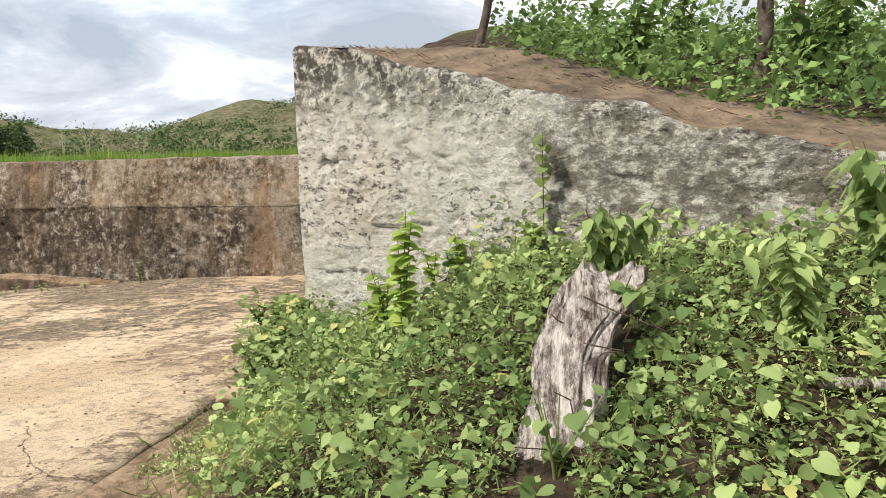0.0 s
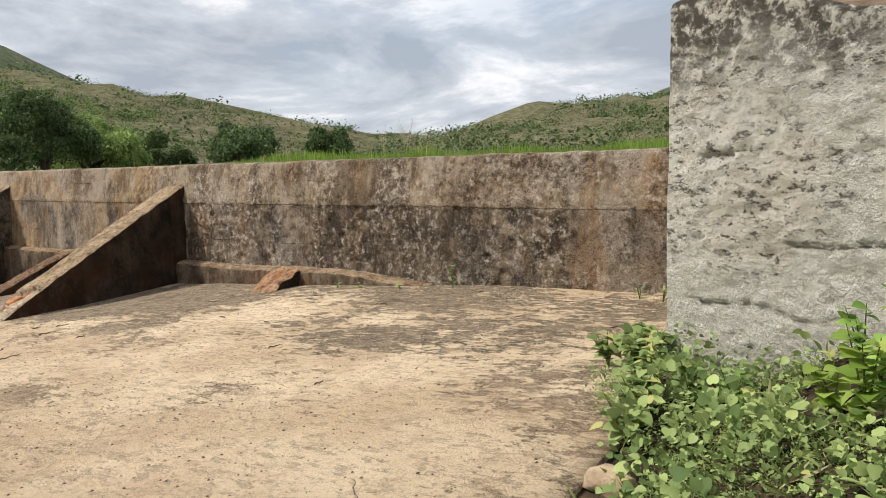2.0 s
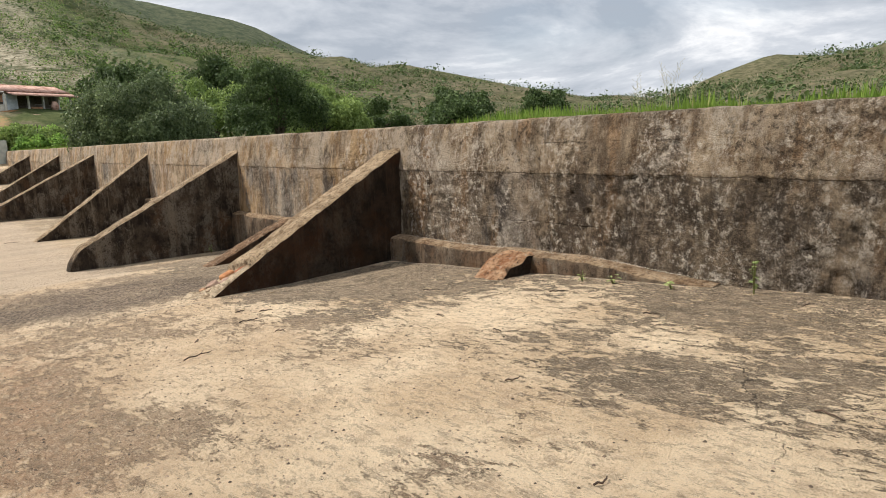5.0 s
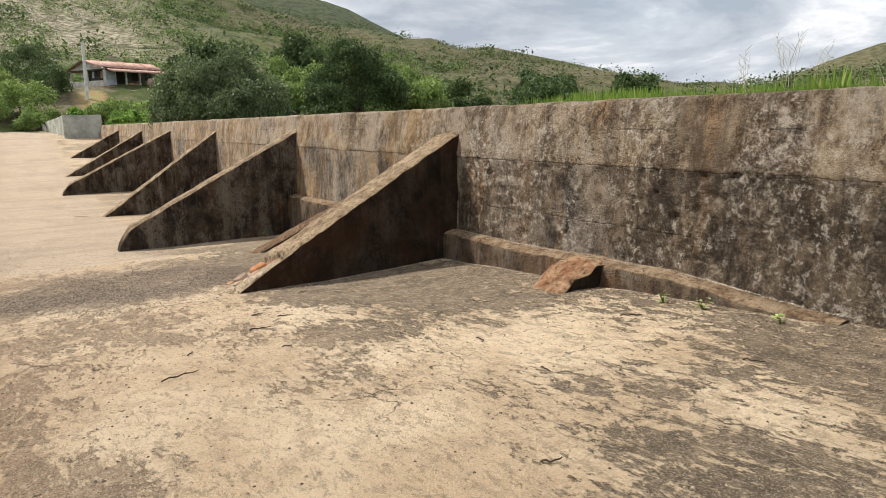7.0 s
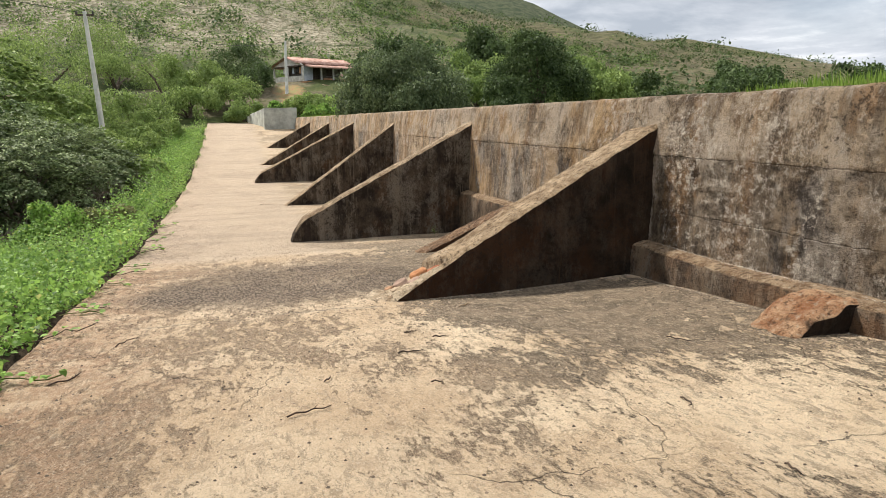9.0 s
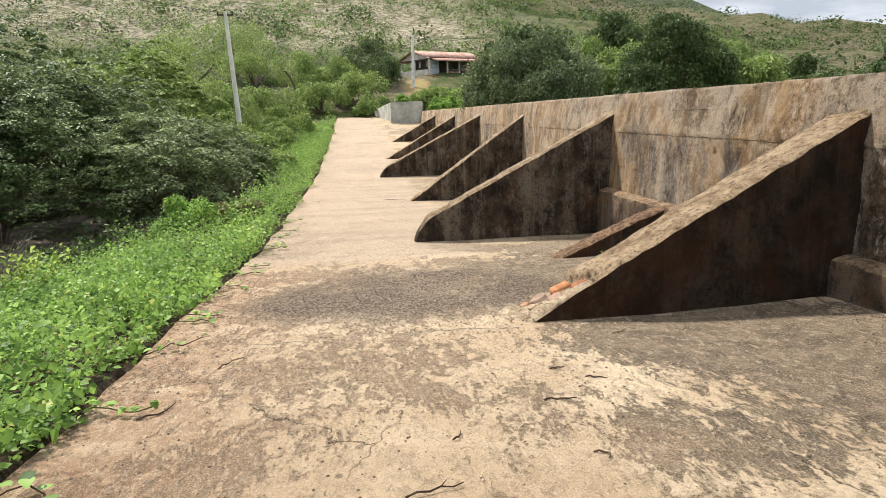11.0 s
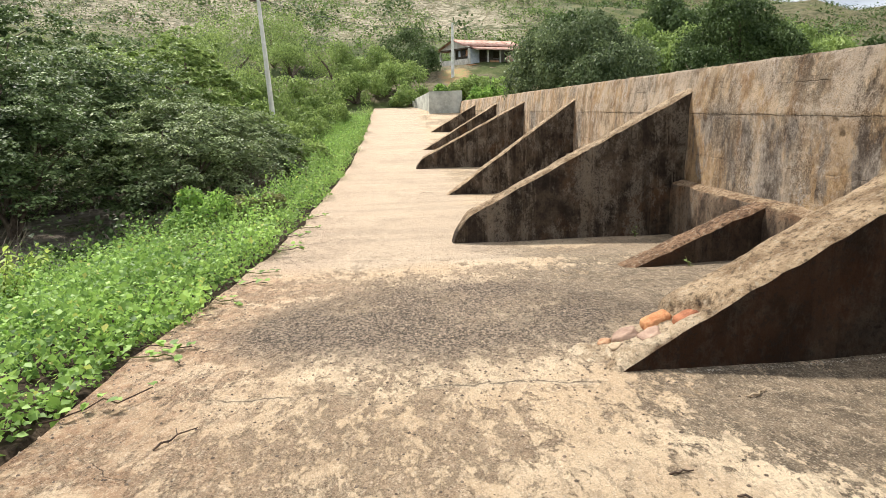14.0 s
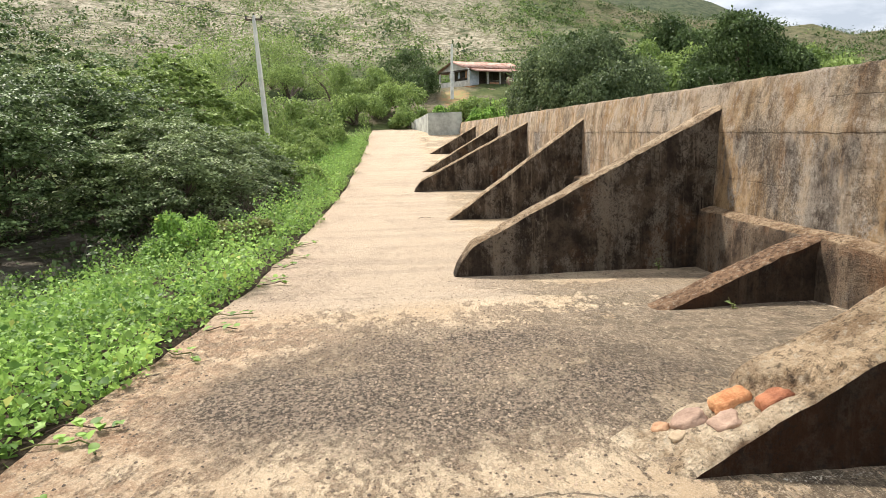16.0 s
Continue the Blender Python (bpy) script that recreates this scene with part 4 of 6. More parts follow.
def leaves_on_ground(name, n, xr, yr, size, mat, label, seed, height=0.16, keep=None, shape=HEART, cat="ground cover", on=None):
    g = np.random.default_rng(seed)
    x, y = g.uniform(*xr, n), g.uniform(*yr, n)
    q = np.stack([x, y, np.zeros(n)], -1)
    clump = fractal(q, 0.9, 3)
    ok = clump > -0.42
    if keep is not None:
        ok &= keep(x, y)
    x, y, clump = x[ok], y[ok], clump[ok]
    m = len(x)
    z = (on or ground_z)(x, y) + 0.02 + height * (g.random(m) ** 1.2) * (0.35 + 1.7 * np.clip(clump + 0.3, 0, 1.2))
    s = g.uniform(size[0], size[1], m) * np.exp(0.36 * g.standard_normal(m)).clip(0.4, 1.6)
    me = scatter(name, shape, np.stack([x, y, z], -1), s, g.uniform(0, 2 * np.pi, m), g.normal(-0.15, 0.62, m), g.normal(0, 0.6, m))
    return tagged(solid(name, me, mat), label, cat, kind="stuff")


def make_tree(x, y, h, r, mat, label, seed, leaves=7000, size=(0.11, 0.2), trunk=0.12, flat=0.5, low=0.25, name="tree", cat="tree", sink=0.0, base=None, clumps=None):
    """A forked trunk with limbs, and a crown of many small leaves round the limbs' ends."""
    g = np.random.default_rng(seed)
    gz = float(ground_z(x, y)) - sink if base is None else base
    root = new(name)
    root.location = (x, y, gz)
    heap, ends = Heap(), []
    stems = g.integers(2, 5)
    for s in range(stems):
        a = 2 * math.pi * (s + g.random() * 0.6) / stems
        p, rad, pts, rr = np.array([0.05 * math.cos(a), 0.05 * math.sin(a), -0.1]), trunk * g.uniform(0.7, 1), [], []
        d = np.array([0.25 * math.cos(a), 0.25 * math.sin(a), 1.0])
        for i in range(5):
            pts.append(tuple(p))
            rr.append(rad)
            p = p + d * h * 0.13
            d = d + np.array([0.22 * math.cos(a), 0.22 * math.sin(a), -0.08]) + g.normal(0, 0.12, 3)
            rad *= 0.78
        heap.add(tube(pts, rr, 6, 0.3))
        for b in range(7):
            q0 = np.array(pts[g.integers(1, 5)])
            t = g.uniform(0, 2 * math.pi)
            rho = r * math.sqrt(g.random()) * 0.95
            top = h * (1 - (1 - low) * 0.9 * (rho / r) ** 2 * g.uniform(0.3, 1)) * g.uniform(0.62, 1.0)
            q2 = np.array([rho * math.cos(t), rho * math.sin(t), top])
            q1 = (q0 + q2) / 2 + g.normal(0, 0.12, 3) * r * 0.4 + np.array([0, 0, 0.1 * h])
            heap.add(tube([tuple(q0), tuple(q1), tuple(q2)], [rad * 0.9, rad * 0.55, rad * 0.16], 5))
            ends.append(q2)
            ends.append((q1 + q2) / 2)
    solid("trunk", heap.mesh("trunk"), BARK, root, "thin forked grey-brown trunk and limbs", True)
    m = clumps or int(30 + (20 if flat > 0.45 else 17) * r)
    for _ in range(m):
        t, u = g.uniform(0, 2 * math.pi), g.random()
        rho = r * math.sqrt(u)
        dome = h * (low + (1 - low) * math.sqrt(max(0.0, 1 - (rho / r) ** 2))) * g.uniform(0.72, 1.03)
        if g.random() < 0.3:
            dome *= g.uniform(0.45, 0.85)
        ends.append(np.array([rho * math.cos(t), rho * math.sin(t), dome]))
    ends = np.array(ends)
    which = g.integers(0, len(ends), leaves)
    spread = g.uniform(0.4, 1.25, len(ends))[which] * r * (0.135 if flat > 0.45 else 0.125)
    tilt = g.normal(-0.1, 0.5, leaves)
    off = g.standard_normal((leaves, 3)).clip(-1.7, 1.7) * spread[:, None] * np.array([1, 1, flat])
    if flat < 0.45:                                    # leaves sit in thin layered sprays
        per = max(60, leaves // 700)
        sprays = max(1, leaves // per)
        home = g.integers(0, len(ends), sprays)
        heart = ends[home] + g.standard_normal((sprays, 3)).clip(-1.6, 1.6) * r * np.array([0.12, 0.12, 0.075])
        wide = g.uniform(0.6, 1.3, sprays) * (0.16 + 0.045 * r)
        which = g.integers(0, sprays, leaves)
        ang, rho = g.uniform(0, 2 * math.pi, leaves), np.sqrt(g.random(leaves))
        flat_off = np.stack([np.cos(ang) * rho, np.sin(ang) * rho, -0.30 * rho ** 2 + g.normal(0, 0.06, leaves)], -1)
        lean = heart[which, :2] / r
        flat_off[:, 2] -= 0.35 * (flat_off[:, :2] * lean).sum(1)
        off = flat_off * wide[which, None]
        pos = heart[which] + off
        tilt = g.normal(-0.2, 0.28, leaves)
    else:
        pos = ends[which] + off
    pos[:, 2] = np.maximum(pos[:, 2], 0.05)
    out = np.arctan2(-pos[:, 0], pos[:, 1])
    me = scatter("crown", CHIP, pos, g.uniform(*size, leaves), out + g.normal(0, 1.1, leaves), tilt, g.normal(0, 0.4, leaves))
    solid("crown", me, mat, root)
    return tagged(root, label, cat)


def make_lobed_tree(x, y, h, r, mat, label, seed, leaves=20000, size=(0.1, 0.18), low=0.1, lobes=34, name="tree", cat="tree"):
    """A dense crown of many rounded lobes, each a shell of leaves that face outwards, on a short forked trunk."""
    g = np.random.default_rng(seed)
    root = new(name)
    root.location = (x, y, float(ground_z(x, y)))
    t, u = g.uniform(0, 2 * math.pi, lobes), np.sqrt(g.random(lobes))
    rho = r * 0.80 * u
    up = h * (low + (0.86 - low) * np.sqrt(1 - 0.9 * u ** 2)) * np.where(g.random(lobes) < 0.35, g.uniform(0.15, 0.6, lobes), g.uniform(0.6, 1.04, lobes))
    heart = np.stack([rho * np.cos(t), rho * np.sin(t), up], -1)
    rad = g.uniform(0.15, 0.33, lobes) * min(r, h)
    heap = Heap()
    for j in range(5):
        q = heart[g.integers(0, lobes)]
        mid = (q[0] * 0.4 + g.normal(0, 0.1), q[1] * 0.4 + g.normal(0, 0.1), q[2] * 0.5)
        heap.add(tube([(0.06 * j - 0.12, 0, -0.2), mid, tuple(q)], [0.045 * r, 0.03 * r, 0.01 * r], 6, 0.3))
    solid("trunk", heap.mesh("trunk"), BARK, root, "short forked trunk", True)
    which = g.choice(lobes, leaves, p=rad ** 2 / (rad ** 2).sum())
    d = g.standard_normal((leaves, 3)) + np.array([0, 0, 0.35]) + 0.5 * heart[which] / np.array([r, r, h])
    d /= np.linalg.norm(d, axis=1)[:, None]
    shell = np.where(g.random(leaves) < 0.8, g.normal(0.95, 0.11, leaves), g.uniform(0.2, 0.9, leaves))
    lump = 1 + 0.28 * fractal(d * 1.0 + heart[which], 1.6, 3)
    pos = heart[which] + d * (rad[which] * shell * lump)[:, None] * np.array([1, 1, 0.85])
    pos[:, 2] = np.maximum(pos[:, 2], 0.05)
    rise = np.arcsin(np.clip(d[:, 2], -1, 1)) - math.pi / 2
    me = scatter("crown", CHIP, pos, g.uniform(*size, leaves), np.arctan2(-d[:, 0], d[:, 1]) + g.normal(0, 0.5, leaves), rise + g.normal(0.35, 0.85, leaves), g.normal(0, 0.6, leaves))
    solid("crown", me, mat, root)
    return tagged(root, label, cat)


def make_herb(name, x, y, h, n, size, mat, label, seed, shape=LANCE, spread=0.2, stems=3, droop=-0.3, base=None, cat="plant"):
    """A leafy herb: thin stems with leaves set round them."""
    g = np.random.default_rng(seed)
    root = new(name)
    root.location = (x, y, float(ground_z(x, y)) - 0.02 if base is None else base)
    heap, pos, yaw = Heap(), [], []
    for s in range(stems):
        a = g.uniform(0, 2 * math.pi)
        lean = spread * g.uniform(0.2, 1)
        hh = h * g.uniform(0.75, 1)
        pts = [(lean * math.cos(a) * t ** 1.5, lean * math.sin(a) * t ** 1.5, hh * t) for t in np.linspace(0, 1, 6)]
        heap.add(tube(pts, [0.006 * (1.3 - t) for t in np.linspace(0, 1, 6)], 5))
        for i in range(n // stems):
            t = 0.18 + 0.82 * (i + g.random()) / (n / stems)
            t = min(t, 1)
            pos.append((lean * math.cos(a) * t ** 1.5, lean * math.sin(a) * t ** 1.5, hh * t))
            yaw.append(i * 2.4 + g.normal(0, 0.3))
    pos, m = np.array(pos), len(pos)
    solid("stem", heap.mesh("stem"), STEM, root)
    sz = g.uniform(*size, m)
    me = scatter("leaves", shape, pos, sz, np.array(yaw), g.normal(droop, 0.3, m), g.normal(0, 0.25, m))
    solid("foliage", me, mat, root)
    return tagged(root, label, cat)


# ---- more materials ----
# the stub's shaded sides are painted near-black under its red top
REDTOP = buttress_mat("broken_red_concrete", (0.36, 0.155, 0.07), (0.66, 0.42, 0.25), (0.016, 0.011, 0.008), (0.06, 0.04, 0.027), 0.1, 0.0)
REDBREAK = simple_mat("broken_red_mortar", (0.26, 0.115, 0.055), (0.47, 0.29, 0.17), 5, bump=0.03)
EARTH = simple_mat("bare_brown_earth", (0.075, 0.053, 0.034), (0.21, 0.15, 0.10), 3.4, bump=0.05)
BARK = simple_mat("grey_brown_bark", (0.07, 0.05, 0.036), (0.19, 0.15, 0.115), 5, bump=0.02)
STEM = simple_mat("green_stem", (0.09, 0.13, 0.03), (0.19, 0.18, 0.07), 6)
WEED = leaf_mat("small_weed_leaf", (0.07, 0.14, 0.035), (0.54, 0.66, 0.25), 0.33)
VINE = leaf_mat("vine_leaf", (0.04, 0.12, 0.022), (0.44, 0.66, 0.16), 0.33, (0.52, 0.52, 0.14))
VINE2 = leaf_mat("bank_vine_leaf", (0.065, 0.13, 0.032), (0.52, 0.62, 0.245), 0.33, (0.48, 0.46, 0.16))
SLOPEVINE = leaf_mat("slope_vine_leaf", (0.035, 0.085, 0.02), (0.26, 0.38, 0.11), 0.28)
LIME = leaf_mat("lime_green_leaf", (0.22, 0.35, 0.06), (0.48, 0.58, 0.15), 0.45)
ACACIA = leaf_mat("feathery_tree_leaf", (0.04, 0.072, 0.028), (0.40, 0.49, 0.22), 0.20)
ACACIA2 = leaf_mat("bright_tree_leaf", (0.085, 0.155, 0.035), (0.40, 0.51, 0.165), 0.30)
GREYLEAF = leaf_mat("grey_green_leaf", (0.04, 0.068, 0.03), (0.24, 0.305, 0.14), 0.22)
DARKLEAF = leaf_mat("dark_tree_leaf", (0.028, 0.055, 0.02), (0.165, 0.235, 0.085), 0.2)
DARKACACIA = leaf_mat("shaded_feathery_leaf", (0.028, 0.055, 0.022), (0.25, 0.34, 0.135), 0.22)
SLOPEBUSH = leaf_mat("slope_bush_leaf", (0.045, 0.10, 0.022), (0.24, 0.37, 0.09), 0.25)
OLIVE = leaf_mat("olive_tussock", (0.10, 0.115, 0.04), (0.30, 0.31, 0.13), 0.25)
SCRUB = leaf_mat("hill_scrub_leaf", (0.032, 0.06, 0.018), (0.13, 0.185, 0.06), 0.22)
DRYSCRUB = leaf_mat("dry_scrub", (0.20, 0.165, 0.10), (0.42, 0.37, 0.23), 0.2)
BANKGRASS = leaf_mat("bank_grass_blade", (0.13, 0.19, 0.045), (0.40, 0.44, 0.17), 0.3, (0.45, 0.38, 0.22))
GRASS = leaf_mat("grass_blade", (0.12, 0.23, 0.03), (0.32, 0.44, 0.09), 0.35, (0.38, 0.34, 0.15))
WOOD = simple_mat("weathered_post_wood", (0.05, 0.037, 0.028), (0.15, 0.115, 0.09), 9, bump=0.02)


def bark_mat():
    k = Mat("bleached_dead_wood", 0.9, 0.15)
    grain = k.noise(1.0, 9, 0.8, (22, 7, 5))
    blot = k.noise(5, 8, 0.7)
    c = k.mix(k.ramp(grain, 0.38, 0.60), (0.13, 0.09, 0.07), (0.92, 0.83, 0.76))
    c = k.mix(k.math("MULTIPLY", k.ramp(blot, 0.56, 0.66), 0.7), c, (0.15, 0.10, 0.075))
    k.color(c)
    return k.bump(k.math("ADD", grain, k.math("MULTIPLY", blot, 0.6)), 0.06, 1.0).m


DEAD = bark_mat()
STONE = simple_mat("orange_stone", (0.34, 0.13, 0.05), (0.62, 0.33, 0.16), 9, bump=0.03)
REDSTONE = simple_mat("rust_red_stone", (0.20, 0.07, 0.035), (0.42, 0.17, 0.085), 9, bump=0.03)
PINKSTONE = simple_mat("dull_pink_stone", (0.26, 0.17, 0.125), (0.46, 0.32, 0.235), 6, bump=0.03)
PALESTONE = simple_mat("pale_stone", (0.30, 0.22, 0.14), (0.52, 0.40, 0.27), 6, bump=0.03)
CONC = simple_mat("pole_concrete", (0.60, 0.60, 0.56), (0.80, 0.79, 0.75), 2, bump=0.006)
GREYBLOCK = simple_mat("pale_grey_concrete", (0.30, 0.31, 0.28), (0.52, 0.54, 0.49), 1.6, bump=0.02)
STICK = simple_mat("dark_twig", (0.04, 0.027, 0.02), (0.12, 0.08, 0.055), 12)
WIRE = simple_mat("dark_cable", (0.03, 0.03, 0.03), (0.06, 0.06, 0.06), 5)
LIMEWASH = simple_mat("white_limewash", (0.42, 0.40, 0.36), (0.70, 0.68, 0.63), 1.5)
BLUEWASH = simple_mat("pale_blue_limewash", (0.34, 0.38, 0.42), (0.58, 0.62, 0.66), 1.5)
TILES = simple_mat("clay_roof_tile", (0.30, 0.15, 0.11), (0.58, 0.39, 0.32), 2.0, bump=0.04)
# the porch's shade is put into this wall's dark paint
INSIDE = simple_mat("shaded_wall_paint", (0.10, 0.085, 0.075), (0.22, 0.19, 0.165), 1.5)
REDEARTH = simple_mat("red_earth", (0.34, 0.155, 0.07), (0.52, 0.30, 0.16), 1.2, bump=0.05)

make_abutment()
make_stub()


# ---- stones and litter on the apron ----
def rock(name, x, y, z, sx, sy, sz, mat, seed, parent=None, label=""):
    bm = bmesh.new()
    bmesh.ops.create_icosphere(bm, subdivisions=3, radius=1)
    for v in bm.verts:
        c = v.co.copy()
        k = 1 + 0.28 * noise.fractal(c * 1.3 + Vector((seed * 3.1, 0, 0)), 1, 2, 4)
        c = Vector((max(-0.9, min(0.9, c.x)), max(-0.86, min(0.9, c.y)), max(-0.7, min(0.66, c.z)))) * k
        v.co = Vector((c.x * sx, c.y * sy, c.z * sz))
    ob = part(name, bm, mat, parent, label)
    if parent:
        x, y, z = x - parent.location.x, y - parent.location.y, z - parent.location.z
    ob.matrix_basis = pose(x, y, z, random.uniform(-6, 6) + (25 if parent else 0), random.uniform(-6, 6), random.uniform(-20, 20))
    ob.data.polygons.foreach_set("use_smooth", np.ones(len(ob.data.polygons), bool))
    return ob


first = [o for o in scene.objects if o.name == "buttress"][0]
for i, (sx, sy, sz, a, b, c, m) in enumerate(((-13.84, 4.37, 0.605, 0.09, 0.11, 0.055, STONE), (-13.68, 4.53, 0.675, 0.075, 0.10, 0.05, REDSTONE), (-13.86, 4.16, 0.505, 0.085, 0.10, 0.05, PINKSTONE),
                                              (-13.72, 4.29, 0.55, 0.08, 0.09, 0.035, PINKSTONE), (-13.92, 4.03, 0.44, 0.05, 0.06, 0.025, REDBREAK), (-13.78, 4.07, 0.46, 0.04, 0.05, 0.02, PALESTONE))):
    rock("stone", sx, sy, sz, a, b, c, m, i, first, "bare orange stone" if m is STONE else "bare rust-red stone" if m is REDSTONE else "pale broken stone")
rock("edge_rock", -3.60, 2.4, 1.05, 0.14, 0.10, 0.07, PALESTONE, 11)
tagged(bpy.data.objects["edge_rock"], "pale flat rock at the edge of the apron", "rock")


def make_twig(x, y, length, yaw, seed, mat=STICK, rad=0.008, label="small dark dry twig lying on the concrete"):
    g = np.random.default_rng(seed)
    pts, p, a = [], np.array([0.0, 0.0, 0.0]), 0.0
    for i in range(6):
        pts.append((p[0], p[1], rad + 0.004 + 0.012 * abs(math.sin(i * 1.7))))
        a += g.normal(0, 0.35)
        p = p + np.array([math.cos(a), math.sin(a), 0]) * length / 5
    h = Heap().add(tube(pts, [rad, rad, rad * 0.9, rad * 0.8, rad * 0.7, rad * 0.5], 5))
    if length > 0.25:
        q = pts[3]
        h.add(tube([q, (q[0] + length * 0.15, q[1] + length * 0.14, q[2] + 0.01)], [rad * 0.6, rad * 0.3], 4))
    ob = solid("twig", h.mesh("twig"), mat)
    ob.matrix_basis = pose(x, y, float(floor_z(x, y)) - 0.004) @ pose(0, 0, 0, 0, -3.7, 0) @ pose(0, 0, 0, 0, 0, yaw)
    return tagged(ob, label, "twig", "twigs on the apron")


for i, (tx, ty, tl, ta) in enumerate(((-5.86, 4.54, 0.34, 25), (-8.74, 4.85, 0.22, 10), (-11.78, 3.95, 0.26, 60), (-9.70, 4.96, 0.30, -15), (-6.84, 6.65, 0.15, 40), (-11.4, 3.55, 0.35, 95),
                                      (-10.9, 5.7, 0.4, 10), (-10.6, 3.6, 0.24, 80), (-10.9, 2.9, 0.2, 120), (-12.0, 3.75, 0.2, 70), (-10.3, 2.6, 0.5, 100), (-7.9, 5.9, 0.25, 30),
                                      (-9.3, 6.2, 0.3, 55), (-12.6, 1.3, 0.5, 160), (-11.6, 1.0, 0.55, 140), (-27.9, 3.1, 0.9, 80), (-6.2, 3.1, 0.18, 70), (-7.6, 3.9, 0.2, 20), (-4.7, 5.4, 0.5, 15))):
    make_twig(tx, ty, tl * 0.6, ta, 40 + i, rad=0.006)
make_twig(-12.85, 4.55, 0.19, 100, 77, PALESTONE, 0.008, "short white stick lying beside the buttress")


def make_pebbles():
    g = np.random.default_rng(5)
    n1, n2, n3 = 6000, 3000, 1400
    x = np.concatenate([g.uniform(-24, -4, n1), g.normal(-15.4, 1.1, n2), g.uniform(-13.2, -6, n3)])
    y = np.concatenate([0.6 + 6.3 * g.random(n1) ** 1.7, g.normal(2.9, 0.75, n2).clip(0.8, 5.2), 6.95 - np.abs(g.normal(0, 0.35, n3))])
    n = len(x)
    s = np.concatenate([g.uniform(0.004, 0.013, n1), g.uniform(0.006, 0.014, n2), g.uniform(0.004, 0.014, n3)])
    tv = np.array([(1, 0, 0), (0.2, 0.9, 0), (-0.8, 0.5, 0), (-0.7, -0.6, 0), (0.3, -0.9, 0), (0.1, 0.05, 0.75)])
    tf = np.array([(0, 1, 5), (1, 2, 5), (2, 3, 5), (3, 4, 5), (4, 0, 5)])
    a = g.uniform(0, 6.28, n)
    v = tv[None] * s[:, None, None]
    X = v[..., 0] * np.cos(a)[:, None] - v[..., 1] * np.sin(a)[:, None] + x[:, None]
    Y = v[..., 0] * np.sin(a)[:, None] + v[..., 1] * np.cos(a)[:, None] + y[:, None]
    Z = v[..., 2] + (floor_z(x, y) + 0.004)[:, None] + fractal(np.stack([x, y, x * 0], -1), 0.8, 4)[:, None] * 0.012 - 0.003
    f = (tf[None] + (np.arange(n) * 6)[:, None, None]).reshape(-1, 3)
    k = Mat("pebble", 0.9)
    k.color(k.mix(k.ramp(k.island(), 0.1, 0.98), (0.09, 0.066, 0.048), (0.38, 0.285, 0.20)))
    tagged(solid("pebbles", mesh_np("pebbles", np.stack([X, Y, Z], -1).reshape(-1, 3), f), k.m), "loose grit and pebbles on the apron", "gravel", kind="stuff")


make_pebbles()


def make_crumbs():
    """Pale lime crumbs washed against the foot of the ledge and of the nearest buttress."""
    g = np.random.default_rng(55)
    n1, n2, n3 = 1100, 350, 1500
    x = np.concatenate([g.uniform(-19.5, -8.0, n1), -13.36 + np.abs(g.normal(0, 0.02, n2))])
    y = np.concatenate([FACE - 0.27 - np.abs(g.normal(0, 0.022, n1)), g.uniform(4.4, 6.9, n2)])
    z = floor_z(x, y) + 0.004 + fractal(np.stack([x, y, x * 0], -1), 0.8, 4) * 0.012
    xt, yt = g.uniform(-13.2, -7.9, n3), FACE - 0.03 - np.abs(g.normal(0, 0.018, n3))
    x, y = np.concatenate([x, xt]), np.concatenate([y, yt])
    z = np.concatenate([z, 0.895 + 0.024 * np.clip(xt + 12, 0, 6) - 0.10 * smooth(-9.6, -7.85, xt)])
    n = n1 + n2 + n3
    me = scatter("crumbs", CHIP, np.stack([x, y, z], -1), g.uniform(0.006, 0.02, n), g.uniform(0, 6.28, n), g.normal(0.1, 0.3, n))
    tagged(solid("lime_crumbs", me, LIMECRUMB), "pale lime crumbs along the foot of the ledge", "crumbs", kind="stuff")


LIMECRUMB = simple_mat("pale_lime_crumb", (0.50, 0.43, 0.33), (0.76, 0.69, 0.57), 9)
make_crumbs()


# ---- end block beyond the wall, house, poles, fences ----
def make_end_block():
    root = new("retaining_block")
    root.location = (-61.5, 4.9, 1.55)
    part("body", block(-1.6, 0, 0, 2.5, -0.4, 1.82, 0.03, 3, 0.02), GREYBLOCK, root)
    bm = bmesh.new()
    prof = [(-1.6, -0.4), (-13, 0.5), (-13, 1.0), (-1.6, 1.80)]
    a = [bm.verts.new((x, 0.02 - 0.16 * (-1.6 - x), z)) for x, z in prof]
    b = [bm.verts.new((x, 0.5 - 0.16 * (-1.6 - x), z)) for x, z in prof]
    bm.faces.new(a)
    bm.faces.new(b[::-1])
    for i in range(4):
        j = (i + 1) % 4
        bm.faces.new((a[j], a[i], b[i], b[j]))
    bmesh.ops.recalc_face_normals(bm, faces=bm.faces[:])
    bmesh.ops.bevel(bm, geom=bm.edges[:], offset=0.03, segments=1, affect="EDGES")
    part("wing", bm, GREYBLOCK, root)
    tagged(root, "pale grey concrete block with a falling wing wall", "retaining wall")


